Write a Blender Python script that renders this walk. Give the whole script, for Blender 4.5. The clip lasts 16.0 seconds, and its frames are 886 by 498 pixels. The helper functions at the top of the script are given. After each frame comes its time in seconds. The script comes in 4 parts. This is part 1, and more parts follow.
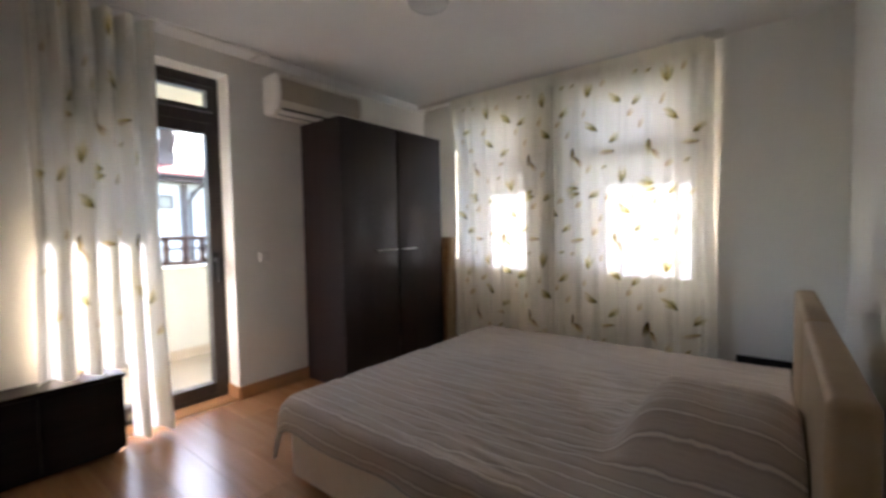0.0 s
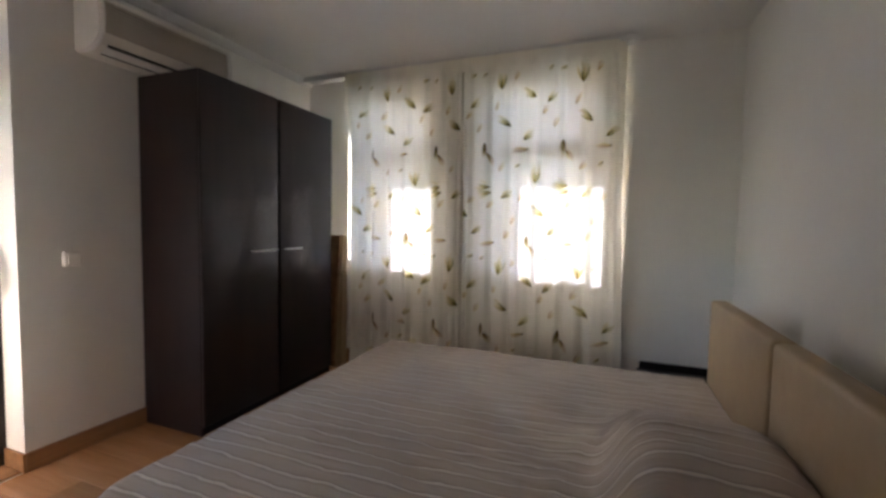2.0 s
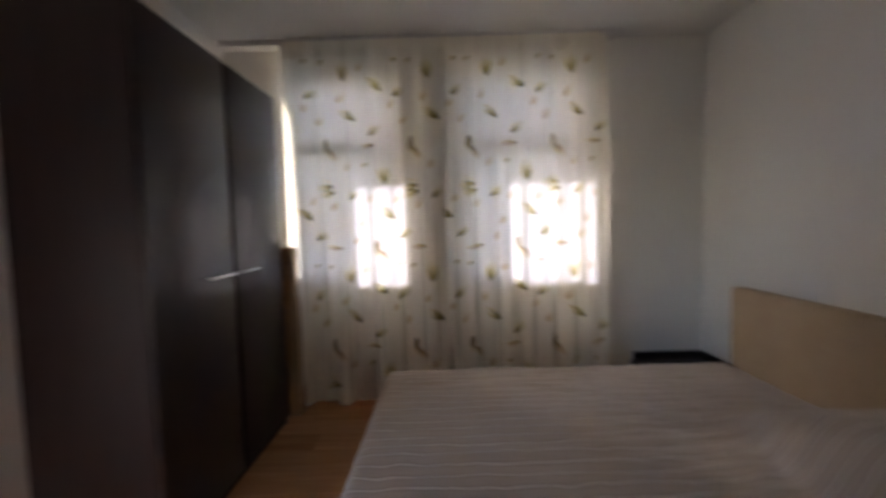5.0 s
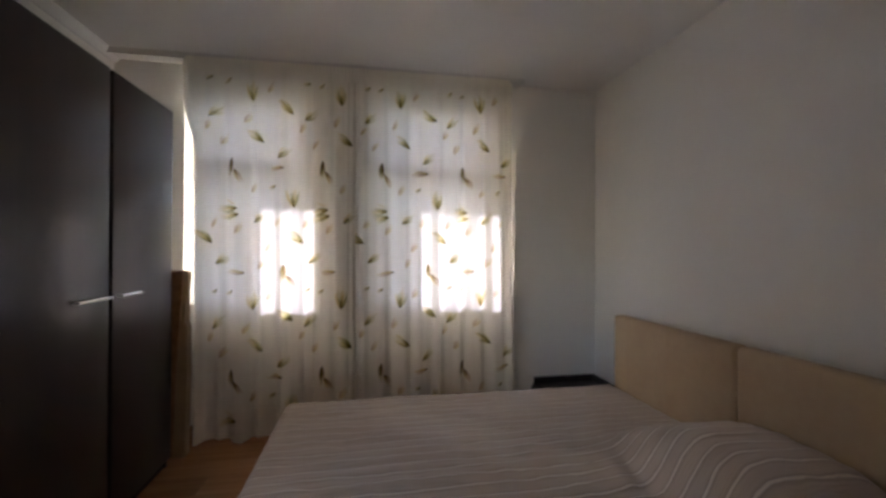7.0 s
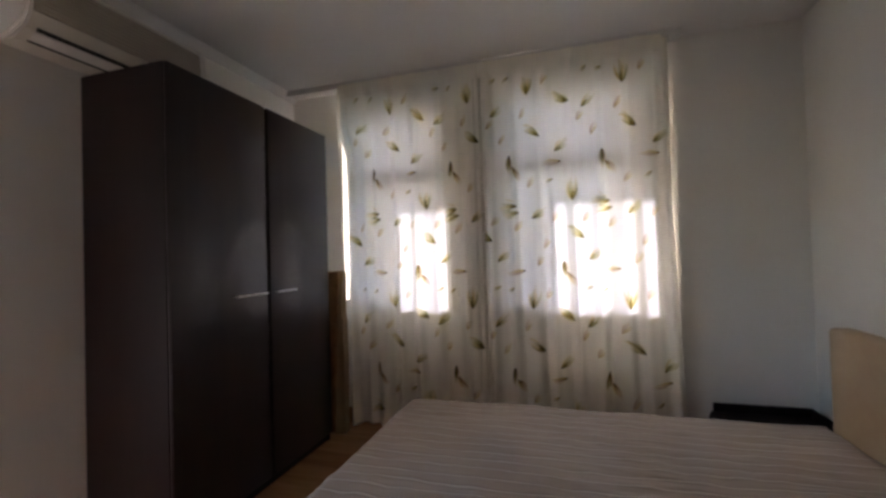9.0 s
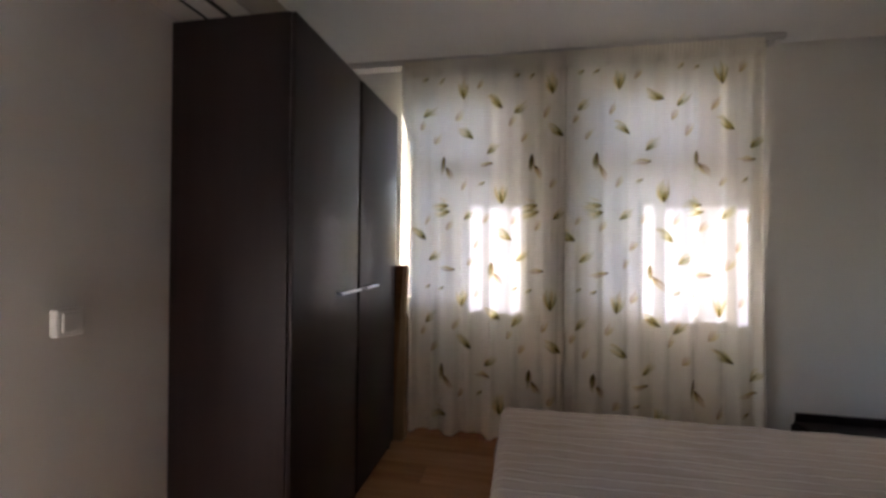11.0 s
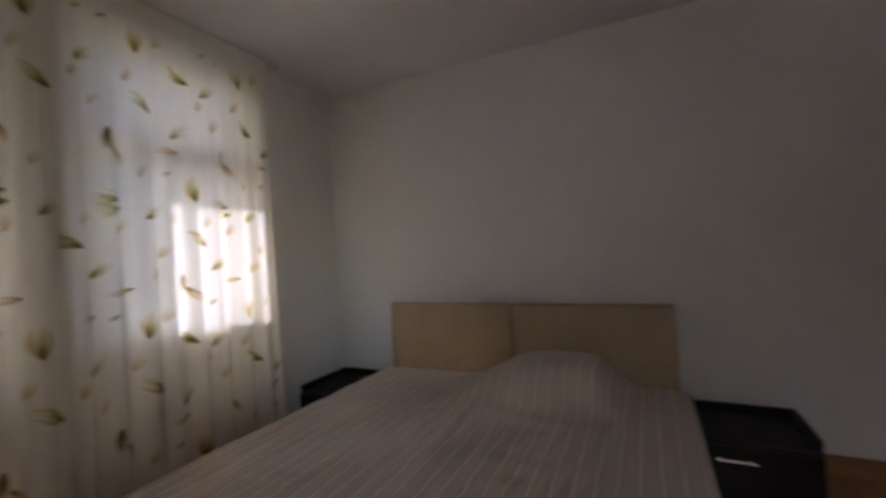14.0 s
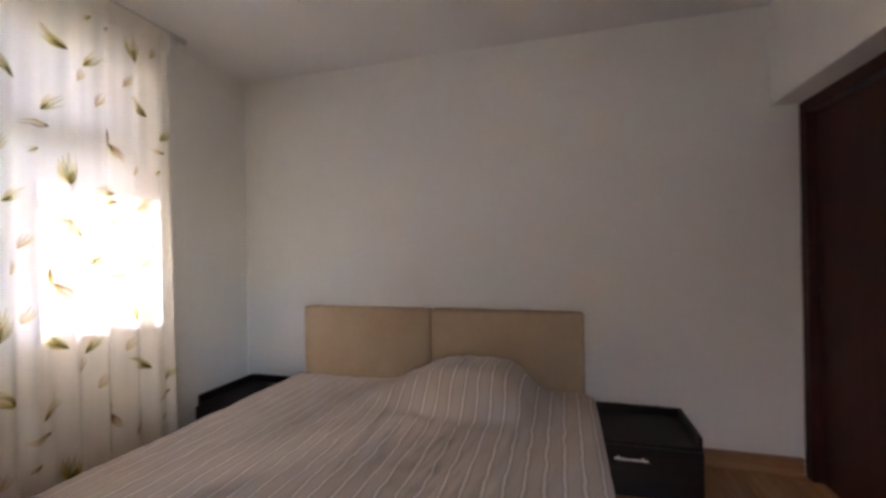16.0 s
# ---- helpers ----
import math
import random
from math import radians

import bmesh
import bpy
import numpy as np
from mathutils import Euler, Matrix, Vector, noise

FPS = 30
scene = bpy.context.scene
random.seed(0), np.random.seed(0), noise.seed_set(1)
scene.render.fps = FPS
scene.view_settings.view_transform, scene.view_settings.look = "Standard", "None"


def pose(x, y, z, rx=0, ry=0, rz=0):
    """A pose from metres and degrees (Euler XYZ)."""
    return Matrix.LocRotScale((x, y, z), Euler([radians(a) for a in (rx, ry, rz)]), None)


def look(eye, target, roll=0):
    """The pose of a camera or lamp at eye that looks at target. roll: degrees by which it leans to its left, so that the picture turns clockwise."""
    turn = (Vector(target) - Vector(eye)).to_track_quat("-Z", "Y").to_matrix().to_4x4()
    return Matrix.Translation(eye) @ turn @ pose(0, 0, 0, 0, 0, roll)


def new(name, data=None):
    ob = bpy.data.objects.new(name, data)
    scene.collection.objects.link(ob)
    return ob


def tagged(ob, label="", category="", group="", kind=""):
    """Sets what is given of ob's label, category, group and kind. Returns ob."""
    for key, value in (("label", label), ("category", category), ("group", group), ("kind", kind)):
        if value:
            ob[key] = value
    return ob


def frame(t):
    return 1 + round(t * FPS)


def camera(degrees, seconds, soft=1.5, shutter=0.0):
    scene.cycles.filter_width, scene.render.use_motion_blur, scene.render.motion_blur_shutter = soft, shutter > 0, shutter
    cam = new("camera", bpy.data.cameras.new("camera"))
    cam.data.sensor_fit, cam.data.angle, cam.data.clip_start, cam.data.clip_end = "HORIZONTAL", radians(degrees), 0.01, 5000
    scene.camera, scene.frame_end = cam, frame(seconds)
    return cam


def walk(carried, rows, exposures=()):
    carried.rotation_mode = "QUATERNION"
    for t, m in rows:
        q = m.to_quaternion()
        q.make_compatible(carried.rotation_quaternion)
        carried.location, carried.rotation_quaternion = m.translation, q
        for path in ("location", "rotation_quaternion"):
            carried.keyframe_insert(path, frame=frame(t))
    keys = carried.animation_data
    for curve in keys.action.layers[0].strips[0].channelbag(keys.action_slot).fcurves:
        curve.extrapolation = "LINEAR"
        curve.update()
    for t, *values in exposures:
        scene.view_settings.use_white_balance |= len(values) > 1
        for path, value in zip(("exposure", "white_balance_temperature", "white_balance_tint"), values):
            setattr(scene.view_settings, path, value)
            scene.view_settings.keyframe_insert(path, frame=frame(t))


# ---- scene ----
cam = camera(93.1, 16.0, soft=3.0, shutter=0.5)
PATH = [
    (0, (0.791, -0.02, 1.218), (-0.45, 1.546, 1.122), -1.0),
    (0.5, (0.558, 0.0, 1.259), (-0.399, 1.75, 1.109), -2.5),
    (1, (0.354, 0.042, 1.249), (-0.49, 1.846, 1.066), -2.4),
    (1.5, (0.354, 0.217, 1.235), (-0.49, 2.022, 1.066), 0.0),
    (2, (0.341, 0.282, 1.237), (-0.375, 2.146, 1.123), 1.0),
    (2.5, (0.182, 0.308, 1.242), (-0.788, 2.055, 1.178), 0.0),
    (3, (-0.108, 0.379, 1.255), (-1.263, 2.011, 1.292), -0.1),
    (3.5, (-0.33, 0.425, 1.274), (-1.688, 1.893, 1.29), 0.5),
    (4, (-0.543, 0.505, 1.28), (-1.79, 2.068, 1.328), 0.3),
    (4.5, (-0.622, 0.559, 1.284), (-1.481, 2.364, 1.225), -0.7),
    (5, (-0.703, 0.512, 1.265), (-0.716, 2.508, 1.144), -1.6),
    (5.2, (-0.712, 0.493, 1.264), (-0.482, 2.469, 1.064), -2.4),
    (7.3, (-0.562, 0.472, 1.255), (-0.212, 2.44, 1.299), 0.1),
    (7.5, (-0.477, 0.48, 1.241), (-0.186, 2.458, 1.296), 0.1),
    (8, (-0.262, 0.521, 1.227), (-0.34, 2.52, 1.208), -1.0),
    (8.5, (-0.147, 0.627, 1.221), (-0.557, 2.584, 1.247), -2.9),
    (9, (-0.174, 0.645, 1.221), (-0.747, 2.561, 1.255), -1.7),
    (9.5, (-0.223, 0.544, 1.216), (-0.612, 2.503, 1.121), -1.5),
    (10, (-0.318, 0.498, 1.254), (-0.809, 2.428, 1.07), 1.1),
    (10.2, (-0.471, 0.498, 1.245), (-0.952, 2.439, 1.199), 1.0),
    (12.3, (-1.324, 1.056, 1.289), (-0.98, 3.026, 1.304), 1.8),
    (12.5, (-1.366, 1.086, 1.292), (-0.778, 2.998, 1.285), 0.8),
    (13, (-1.431, 1.202, 1.228), (-0.355, 2.886, 1.318), 1.6),
    (13.5, (-1.525, 1.293, 1.206), (-0.094, 2.688, 1.27), -0.9),
    (14, (-1.581, 1.208, 1.217), (0.216, 2.085, 1.224), -3.0),
    (14.5, (-1.623, 1.198, 1.221), (0.307, 1.719, 1.178), -1.5),
    (15, (-1.648, 1.188, 1.224), (0.304, 1.624, 1.216), -1.7),
    (15.5, (-1.632, 1.19, 1.215), (0.322, 1.616, 1.179), -2.7),
    (16, (-1.521, 1.193, 1.216), (0.4, 1.747, 1.226), -0.8),
]
EXPO = [
    (0.0, 5.12, 6670, 25), (0.5, 5.05, 6670, 25), (1.0, 5.0, 6670, 25), (2.0, 5.02, 6750, 25), (3.0, 5.0, 6700, 25),
    (3.5, 4.9, 6660, 25), (4.0, 4.8, 6620, 25), (4.5, 4.5, 6660, 27), (5.0, 4.6, 6780, 30), (7.5, 4.62, 6820, 30),
    (9.0, 4.57, 6800, 30), (10.0, 4.55, 6780, 30), (12.5, 4.7, 6830, 30), (13.0, 4.46, 6820, 26), (13.5, 4.26, 6800, 26),
    (14.0, 4.32, 6870, 30), (14.5, 4.52, 6950, 34), (15.0, 4.98, 6970, 34), (15.5, 5.18, 6970, 34), (16.0, 5.42, 6970, 34),
]
walk(cam, [(t, look(eye, target, roll)) for t, eye, target, roll in PATH], EXPO)

# ---- world and sun ----
SUN_WAY = Vector((0.67, -0.74, -0.46)).normalized()
SUN_EL = math.asin(-SUN_WAY.z)
SUN_AZ = math.atan2(-SUN_WAY.x, -SUN_WAY.y)
world = bpy.data.worlds.new("sky")
scene.world = world
world.use_nodes = True
wn = world.node_tree
sky = wn.nodes.new("ShaderNodeTexSky")
sky.sky_type = "NISHITA"
sky.sun_disc = False
sky.sun_elevation, sky.sun_rotation = SUN_EL, SUN_AZ
sky.dust_density = 1.0
wn.nodes["Background"].inputs[1].default_value = 0.115
wn.links.new(sky.outputs[0], wn.nodes["Background"].inputs[0])
sun = new("sun", bpy.data.lights.new("sun", "SUN"))
sun.data.energy, sun.data.angle, sun.data.color = 1.8, radians(0.5), (1.0, 0.985, 0.965)
sun.matrix_world = look((0, 0, 20), Vector((0, 0, 20)) + SUN_WAY)

# ---- plan: metres ----
W, E, N, S = -2.246, 1.145, 3.52, -0.03
CEIL = 2.52
THICK = 0.25
BALC = (0.50, 1.405, 2.325)            # balcony door opening: y from, y to, top
WINS = ((-1.825, -1.065), (-0.595, 0.21))  # window openings in the north wall
SILL, HEAD = 0.885, 2.34
DOOR = (0.235, 1.14, 1.97)           # entry door frame: x from, x to, top
BEAM_Y, BEAM_Z = 0.115, 1.972


# ---- materials ----
def mat(name):
    m = bpy.data.materials.new(name)
    m.use_nodes = True
    t = m.node_tree
    return m, t, t.nodes, t.links, t.nodes["Principled BSDF"]


def ramp(nodes, stops):
    r = nodes.new("ShaderNodeValToRGB")
    els = r.color_ramp.elements
    while len(els) < len(stops):
        els.new(0.5)
    for e, (p, c) in zip(els, stops):
        e.position, e.color = p, (*c, 1)
    return r


def coords(nodes, links, scale=(1, 1, 1), rot=(0, 0, 0), kind="Object"):
    tc = nodes.new("ShaderNodeTexCoord")
    mp = nodes.new("ShaderNodeMapping")
    mp.inputs["Scale"].default_value = scale
    mp.inputs["Rotation"].default_value = rot
    links.new(tc.outputs[kind], mp.inputs[0])
    return mp


def noise_tex(nodes, links, mp, scale, detail=4.0, rough=0.55):
    n = nodes.new("ShaderNodeTexNoise")
    n.inputs["Scale"].default_value = scale
    n.inputs["Detail"].default_value = detail
    n.inputs["Roughness"].default_value = rough
    links.new(mp.outputs[0], n.inputs["Vector"])
    return n


def bump(nodes, links, src, bsdf, strength, dist):
    b = nodes.new("ShaderNodeBump")
    b.inputs["Strength"].default_value = strength
    b.inputs["Distance"].default_value = dist
    links.new(src, b.inputs["Height"])
    links.new(b.outputs[0], bsdf.inputs["Normal"])


def surface(name, lo, hi, scale, rough, bump_scale=0, bump_s=0.2, dist=0.002, metal=0.0, stretch=(1, 1, 1), spec=0.5, rough_var=0.0):
    """A painted or plain surface: two tones mixed by a large and a small noise, with a fine relief."""
    m, t, nodes, links, p = mat(name)
    mp = coords(nodes, links, stretch)
    a = noise_tex(nodes, links, mp, scale, 5)
    b = noise_tex(nodes, links, mp, scale * 9, 3)
    mix = nodes.new("ShaderNodeMath")
    mix.operation = "MULTIPLY_ADD"
    mix.inputs[1].default_value = 0.35
    links.new(b.outputs[0], mix.inputs[0])
    links.new(a.outputs[0], mix.inputs[2])
    r = ramp(nodes, [(0.45, lo), (0.9, hi)])
    links.new(mix.outputs[0], r.inputs[0])
    links.new(r.outputs[0], p.inputs["Base Color"])
    p.inputs["Roughness"].default_value = rough
    if rough_var:
        mr = nodes.new("ShaderNodeMapRange")
        mr.inputs[3].default_value, mr.inputs[4].default_value = rough - rough_var, rough + rough_var
        links.new(a.outputs[0], mr.inputs[0])
        links.new(mr.outputs[0], p.inputs["Roughness"])
    p.inputs["Metallic"].default_value = metal
    p.inputs["Specular IOR Level"].default_value = spec
    if bump_scale:
        c = noise_tex(nodes, links, mp, bump_scale, 4)
        bump(nodes, links, c.outputs[0], p, bump_s, dist)
    return m


def wood(name, dark, mid, light, along, rough, per_piece=0.0, coarse=1.0, bump_s=0.15, spec=0.5):
    """Wood with grain that runs along one axis."""
    m, t, nodes, links, p = mat(name)
    sc = [14.0, 14.0, 14.0]
    sc["xyz".index(along)] = 0.9
    mp = coords(nodes, links, sc)
    if per_piece:
        info = nodes.new("ShaderNodeObjectInfo")
        add = nodes.new("ShaderNodeVectorMath")
        add.operation = "SCALE"
        comb = nodes.new("ShaderNodeCombineXYZ")
        for i in range(3):
            links.new(info.outputs["Random"], comb.inputs[i])
        links.new(comb.outputs[0], add.inputs[0])
        add.inputs["Scale"].default_value = 37.0
        links.new(add.outputs[0], mp.inputs["Location"])
    a = noise_tex(nodes, links, mp, 1.1 * coarse, 6, 0.6)
    b = noise_tex(nodes, links, mp, 6.0 * coarse, 3, 0.6)
    ma = nodes.new("ShaderNodeMath")
    ma.operation = "MULTIPLY_ADD"
    ma.inputs[1].default_value = 0.4
    links.new(b.outputs[0], ma.inputs[0])
    links.new(a.outputs[0], ma.inputs[2])
    r = ramp(nodes, [(0.48, dark), (0.68, mid), (0.9, light)])
    links.new(ma.outputs[0], r.inputs[0])
    col = r.outputs[0]
    if per_piece:
        hsv = nodes.new("ShaderNodeHueSaturation")
        mr = nodes.new("ShaderNodeMapRange")
        mr.inputs[3].default_value, mr.inputs[4].default_value = 1 - per_piece, 1 + per_piece
        links.new(info.outputs["Random"], mr.inputs[0])
        links.new(mr.outputs[0], hsv.inputs["Value"])
        links.new(col, hsv.inputs["Color"])
        col = hsv.outputs[0]
    links.new(col, p.inputs["Base Color"])
    p.inputs["Roughness"].default_value = rough
    p.inputs["Specular IOR Level"].default_value = spec
    if bump_s:
        bump(nodes, links, ma.outputs[0], p, bump_s, 0.0015)
    return m


def fabric_sheer(name, lo, hi, clear, through_share, tint=None, dye=False):
    """Thin cloth: part clear weave, part light let through, part light thrown back."""
    m, t, nodes, links, p = mat(name)
    mp = coords(nodes, links)
    a = noise_tex(nodes, links, mp, 2.5, 3)
    r = ramp(nodes, [(0.35, lo), (0.7, hi)])
    links.new(a.outputs[0], r.inputs[0])
    weave = noise_tex(nodes, links, coords(nodes, links, (900, 900, 60)), 1.0, 1)
    bm_ = nodes.new("ShaderNodeBump")
    bm_.inputs["Strength"].default_value, bm_.inputs["Distance"].default_value = 0.15, 0.0006
    links.new(weave.outputs[0], bm_.inputs["Height"])
    d, tr, tp = (nodes.new("ShaderNodeBsdf" + k) for k in ("Diffuse", "Translucent", "Transparent"))
    for s in (d, tr):
        if s is tr and tint:
            s.inputs[0].default_value = (*tint, 1)
        else:
            links.new(r.outputs[0], s.inputs[0])
        links.new(bm_.outputs[0], s.inputs["Normal"])
    if dye:
        links.new(r.outputs[0], tp.inputs[0])
    m1, m2 = nodes.new("ShaderNodeMixShader"), nodes.new("ShaderNodeMixShader")
    m1.inputs[0].default_value, m2.inputs[0].default_value = through_share, clear
    links.new(d.outputs[0], m1.inputs[1])
    links.new(tr.outputs[0], m1.inputs[2])
    links.new(m1.outputs[0], m2.inputs[1])
    links.new(tp.outputs[0], m2.inputs[2])
    links.new(m2.outputs[0], nodes["Material Output"].inputs[0])
    return m


def glass_pane(name):
    m, t, nodes, links, p = mat(name)
    tp, gl, fr, mx = (nodes.new("ShaderNode" + k) for k in ("BsdfTransparent", "BsdfGlossy", "Fresnel", "MixShader"))
    tp.inputs[0].default_value = (0.93, 0.96, 0.95, 1)
    gl.inputs["Roughness"].default_value = 0.02
    fr.inputs[0].default_value = 1.45
    links.new(fr.outputs[0], mx.inputs[0])
    links.new(tp.outputs[0], mx.inputs[1])
    links.new(gl.outputs[0], mx.inputs[2])
    links.new(mx.outputs[0], nodes["Material Output"].inputs[0])
    return m


def striped_cloth(name):
    """Taupe woven spread with thin cream stripes; the stripes follow the cloth."""
    m, t, nodes, links, p = mat(name)
    tc = nodes.new("ShaderNodeTexCoord")
    sep = nodes.new("ShaderNodeSeparateXYZ")
    links.new(tc.outputs["UV"], sep.inputs[0])
    wob = noise_tex(nodes, links, coords(nodes, links, (1, 1, 1), kind="UV"), 11.0, 3)
    def math_node(op, a, b=None):
        n = nodes.new("ShaderNodeMath")
        n.operation = op
        for i, v in enumerate((a, b)):
            if v is None:
                continue
            if isinstance(v, (int, float)):
                n.inputs[i].default_value = v
            else:
                links.new(v, n.inputs[i])
        return n.outputs[0]
    v = math_node("ADD", sep.outputs[1], math_node("MULTIPLY", math_node("SUBTRACT", wob.outputs[0], 0.5), 0.026))
    fr = math_node("FRACT", math_node("DIVIDE", v, 0.065))
    dist = math_node("ABSOLUTE", math_node("SUBTRACT", fr, 0.5))
    line = nodes.new("ShaderNodeMapRange")
    line.inputs[1].default_value, line.inputs[2].default_value = 0.09, 0.04
    links.new(dist, line.inputs[0])
    edge = nodes.new("ShaderNodeMapRange")
    edge.inputs[1].default_value, edge.inputs[2].default_value = 0.24, 0.12
    links.new(dist, edge.inputs[0])
    fine = math_node("SINE", math_node("MULTIPLY", v, 6.2832 / 0.0104))
    big = noise_tex(nodes, links, coords(nodes, links, (1, 1, 1), kind="UV"), 3.0, 4)
    base = ramp(nodes, [(0.3, (0.505, 0.40, 0.31)), (0.7, (0.585, 0.475, 0.375))])
    links.new(big.outputs[0], base.inputs[0])
    def mix(fac, a, col):
        n = nodes.new("ShaderNodeMix")
        n.data_type = "RGBA"
        links.new(fac, n.inputs[0])
        links.new(a, n.inputs[6])
        n.inputs[7].default_value = (*col, 1)
        return n.outputs[2]
    c1 = mix(math_node("MULTIPLY", edge.outputs[0], 0.6), base.outputs[0], (0.37, 0.285, 0.225))
    c2 = mix(math_node("MULTIPLY", line.outputs[0], 0.95), c1, (0.78, 0.69, 0.575))
    links.new(c2, p.inputs["Base Color"])
    p.inputs["Roughness"].default_value = 0.9
    p.inputs["Specular IOR Level"].default_value = 0.2
    p.inputs["Sheen Weight"].default_value = 0.3
    p.inputs["Sheen Roughness"].default_value = 0.45
    p.inputs["Sheen Tint"].default_value = (1.0, 0.95, 0.9, 1)
    crinkle = noise_tex(nodes, links, coords(nodes, links, (6, 45, 1), kind="UV"), 3.0, 4)
    h = math_node("ADD", math_node("MULTIPLY", line.outputs[0], 0.35), math_node("ADD", math_node("MULTIPLY", fine, 0.12), math_node("MULTIPLY", crinkle.outputs[0], 1.2)))
    bump(nodes, links, h, p, 0.55, 0.004)
    return m


WALL = surface("wall_paint", (0.84, 0.815, 0.762), (0.885, 0.865, 0.81), 0.7, 0.85, 120, 0.12, 0.002)
CEILING = surface("ceiling_paint", (0.82, 0.80, 0.77), (0.86, 0.84, 0.81), 0.6, 0.9, 90, 0.08, 0.002)
WENGE = wood("wenge_veneer", (0.0185, 0.0098, 0.0092), (0.022, 0.012, 0.0112), (0.027, 0.0152, 0.0142), "z", 0.30, bump_s=0.0, spec=0.5)
WENGE_H = wood("wenge_veneer_flat", (0.010, 0.007, 0.0065), (0.015, 0.0095, 0.009), (0.024, 0.016, 0.014), "y", 0.4, bump_s=0.06, spec=0.3)
MAHOGANY = wood("mahogany_veneer", (0.036, 0.0075, 0.005), (0.05, 0.011, 0.007), (0.068, 0.017, 0.010), "z", 0.42, bump_s=0.06, spec=0.25)
LAMINATE = wood("laminate_floor", (0.34, 0.16, 0.07), (0.41, 0.20, 0.09), (0.48, 0.25, 0.12), "x", 0.27, per_piece=0.12, bump_s=0.05)
SKIRT = wood("oak_skirting", (0.26, 0.12, 0.05), (0.36, 0.18, 0.08), (0.45, 0.24, 0.11), "y", 0.4)
DARKWOOD = wood("dark_stained_frame", (0.012, 0.008, 0.006), (0.02, 0.013, 0.010), (0.033, 0.02, 0.015), "z", 0.4)
RAILWOOD = wood("balcony_rail_wood", (0.03, 0.012, 0.009), (0.05, 0.02, 0.014), (0.075, 0.03, 0.02), "y", 0.55)
PLASTIC = surface("cream_plastic", (0.70, 0.66, 0.56), (0.76, 0.72, 0.63), 2.0, 0.4)
PLASTIC_D = surface("slot_plastic", (0.02, 0.02, 0.02), (0.035, 0.033, 0.03), 3.0, 0.6)
GRILLE = surface("darker_beige_plastic", (0.40, 0.345, 0.27), (0.46, 0.40, 0.32), 2.0, 0.5)
SWITCH = surface("switch_plastic", (0.80, 0.78, 0.73), (0.85, 0.83, 0.78), 4.0, 0.35)
STEEL = surface("brushed_steel", (0.58, 0.56, 0.53), (0.68, 0.66, 0.63), 8.0, 0.28, metal=1.0)
BRASS = surface("brass", (0.62, 0.45, 0.20), (0.75, 0.57, 0.28), 10.0, 0.22, metal=1.0, rough_var=0.06)
BLACKMETAL = surface("black_metal", (0.010, 0.010, 0.010), (0.018, 0.017, 0.016), 5.0, 0.55, spec=0.2)
HEADBOARD = surface("beige_leatherette", (0.41, 0.28, 0.16), (0.48, 0.345, 0.205), 3.0, 0.55, 260, 0.35, 0.0012)
BEDBASE = surface("cream_leatherette", (0.62, 0.50, 0.36), (0.70, 0.58, 0.44), 3.0, 0.5, 200, 0.3, 0.001)
SPREAD = striped_cloth("striped_bedspread")
HEM = surface("taupe_hem", (0.30, 0.25, 0.21), (0.38, 0.32, 0.27), 20.0, 0.9, 300, 0.4, 0.001)
SHEER = fabric_sheer("sheer_curtain_cloth", (0.94, 0.885, 0.755), (0.965, 0.925, 0.815), 0.003, 0.066, (0.82, 0.90, 1.0))
PRINTS = {
    "dark": fabric_sheer("print_dark_olive", (0.66, 0.58, 0.36), (0.75, 0.67, 0.46), 0.9, 0.5, dye=True),
    "green": fabric_sheer("print_olive_green", (0.81, 0.78, 0.54), (0.88, 0.85, 0.64), 0.9, 0.5, dye=True),
    "ochre": fabric_sheer("print_ochre", (0.95, 0.85, 0.56), (0.97, 0.91, 0.67), 0.9, 0.5, dye=True),
    "brown": fabric_sheer("print_brown", (0.88, 0.76, 0.62), (0.93, 0.83, 0.71), 0.9, 0.5, dye=True),
}
ROD = surface("white_curtain_rail", (0.72, 0.70, 0.66), (0.78, 0.76, 0.72), 4.0, 0.35)
GLASS = glass_pane("window_glass")
WINFRAME = surface("white_window_frame", (0.74, 0.73, 0.70), (0.79, 0.78, 0.76), 3.0, 0.35)
STUCCO = surface("cream_stucco", (0.53, 0.485, 0.39), (0.59, 0.545, 0.445), 1.5, 0.9, 140, 0.4, 0.004)
BTILE = surface("beige_floor_tile", (0.41, 0.315, 0.215), (0.48, 0.38, 0.27), 2.0, 0.35, 40, 0.05, 0.001)
WHITEWALL = surface("white_render", (0.40, 0.41, 0.425), (0.46, 0.47, 0.485), 0.3, 0.9, 30, 0.3, 0.01)
ROOFTILE = surface("red_roof_tile", (0.22, 0.065, 0.05), (0.30, 0.10, 0.075), 1.2, 0.8)
ROOFGREY = surface("weathered_roof_tile", (0.16, 0.12, 0.11), (0.26, 0.20, 0.185), 1.2, 0.85)
CLAD = wood("dark_cladding", (0.035, 0.026, 0.024), (0.055, 0.042, 0.04), (0.08, 0.062, 0.058), "y", 0.7, coarse=0.3)
STONE = surface("grey_stone", (0.24, 0.22, 0.20), (0.40, 0.38, 0.35), 2.5, 0.9, 8, 0.6, 0.03)
LAMPGLASS = surface("opal_glass", (0.78, 0.77, 0.74), (0.82, 0.81, 0.78), 2.0, 0.25)
GRASS = surface("ground_green_grey", (0.06, 0.075, 0.035), (0.13, 0.13, 0.09), 0.15, 0.95, 3, 0.5, 0.05)


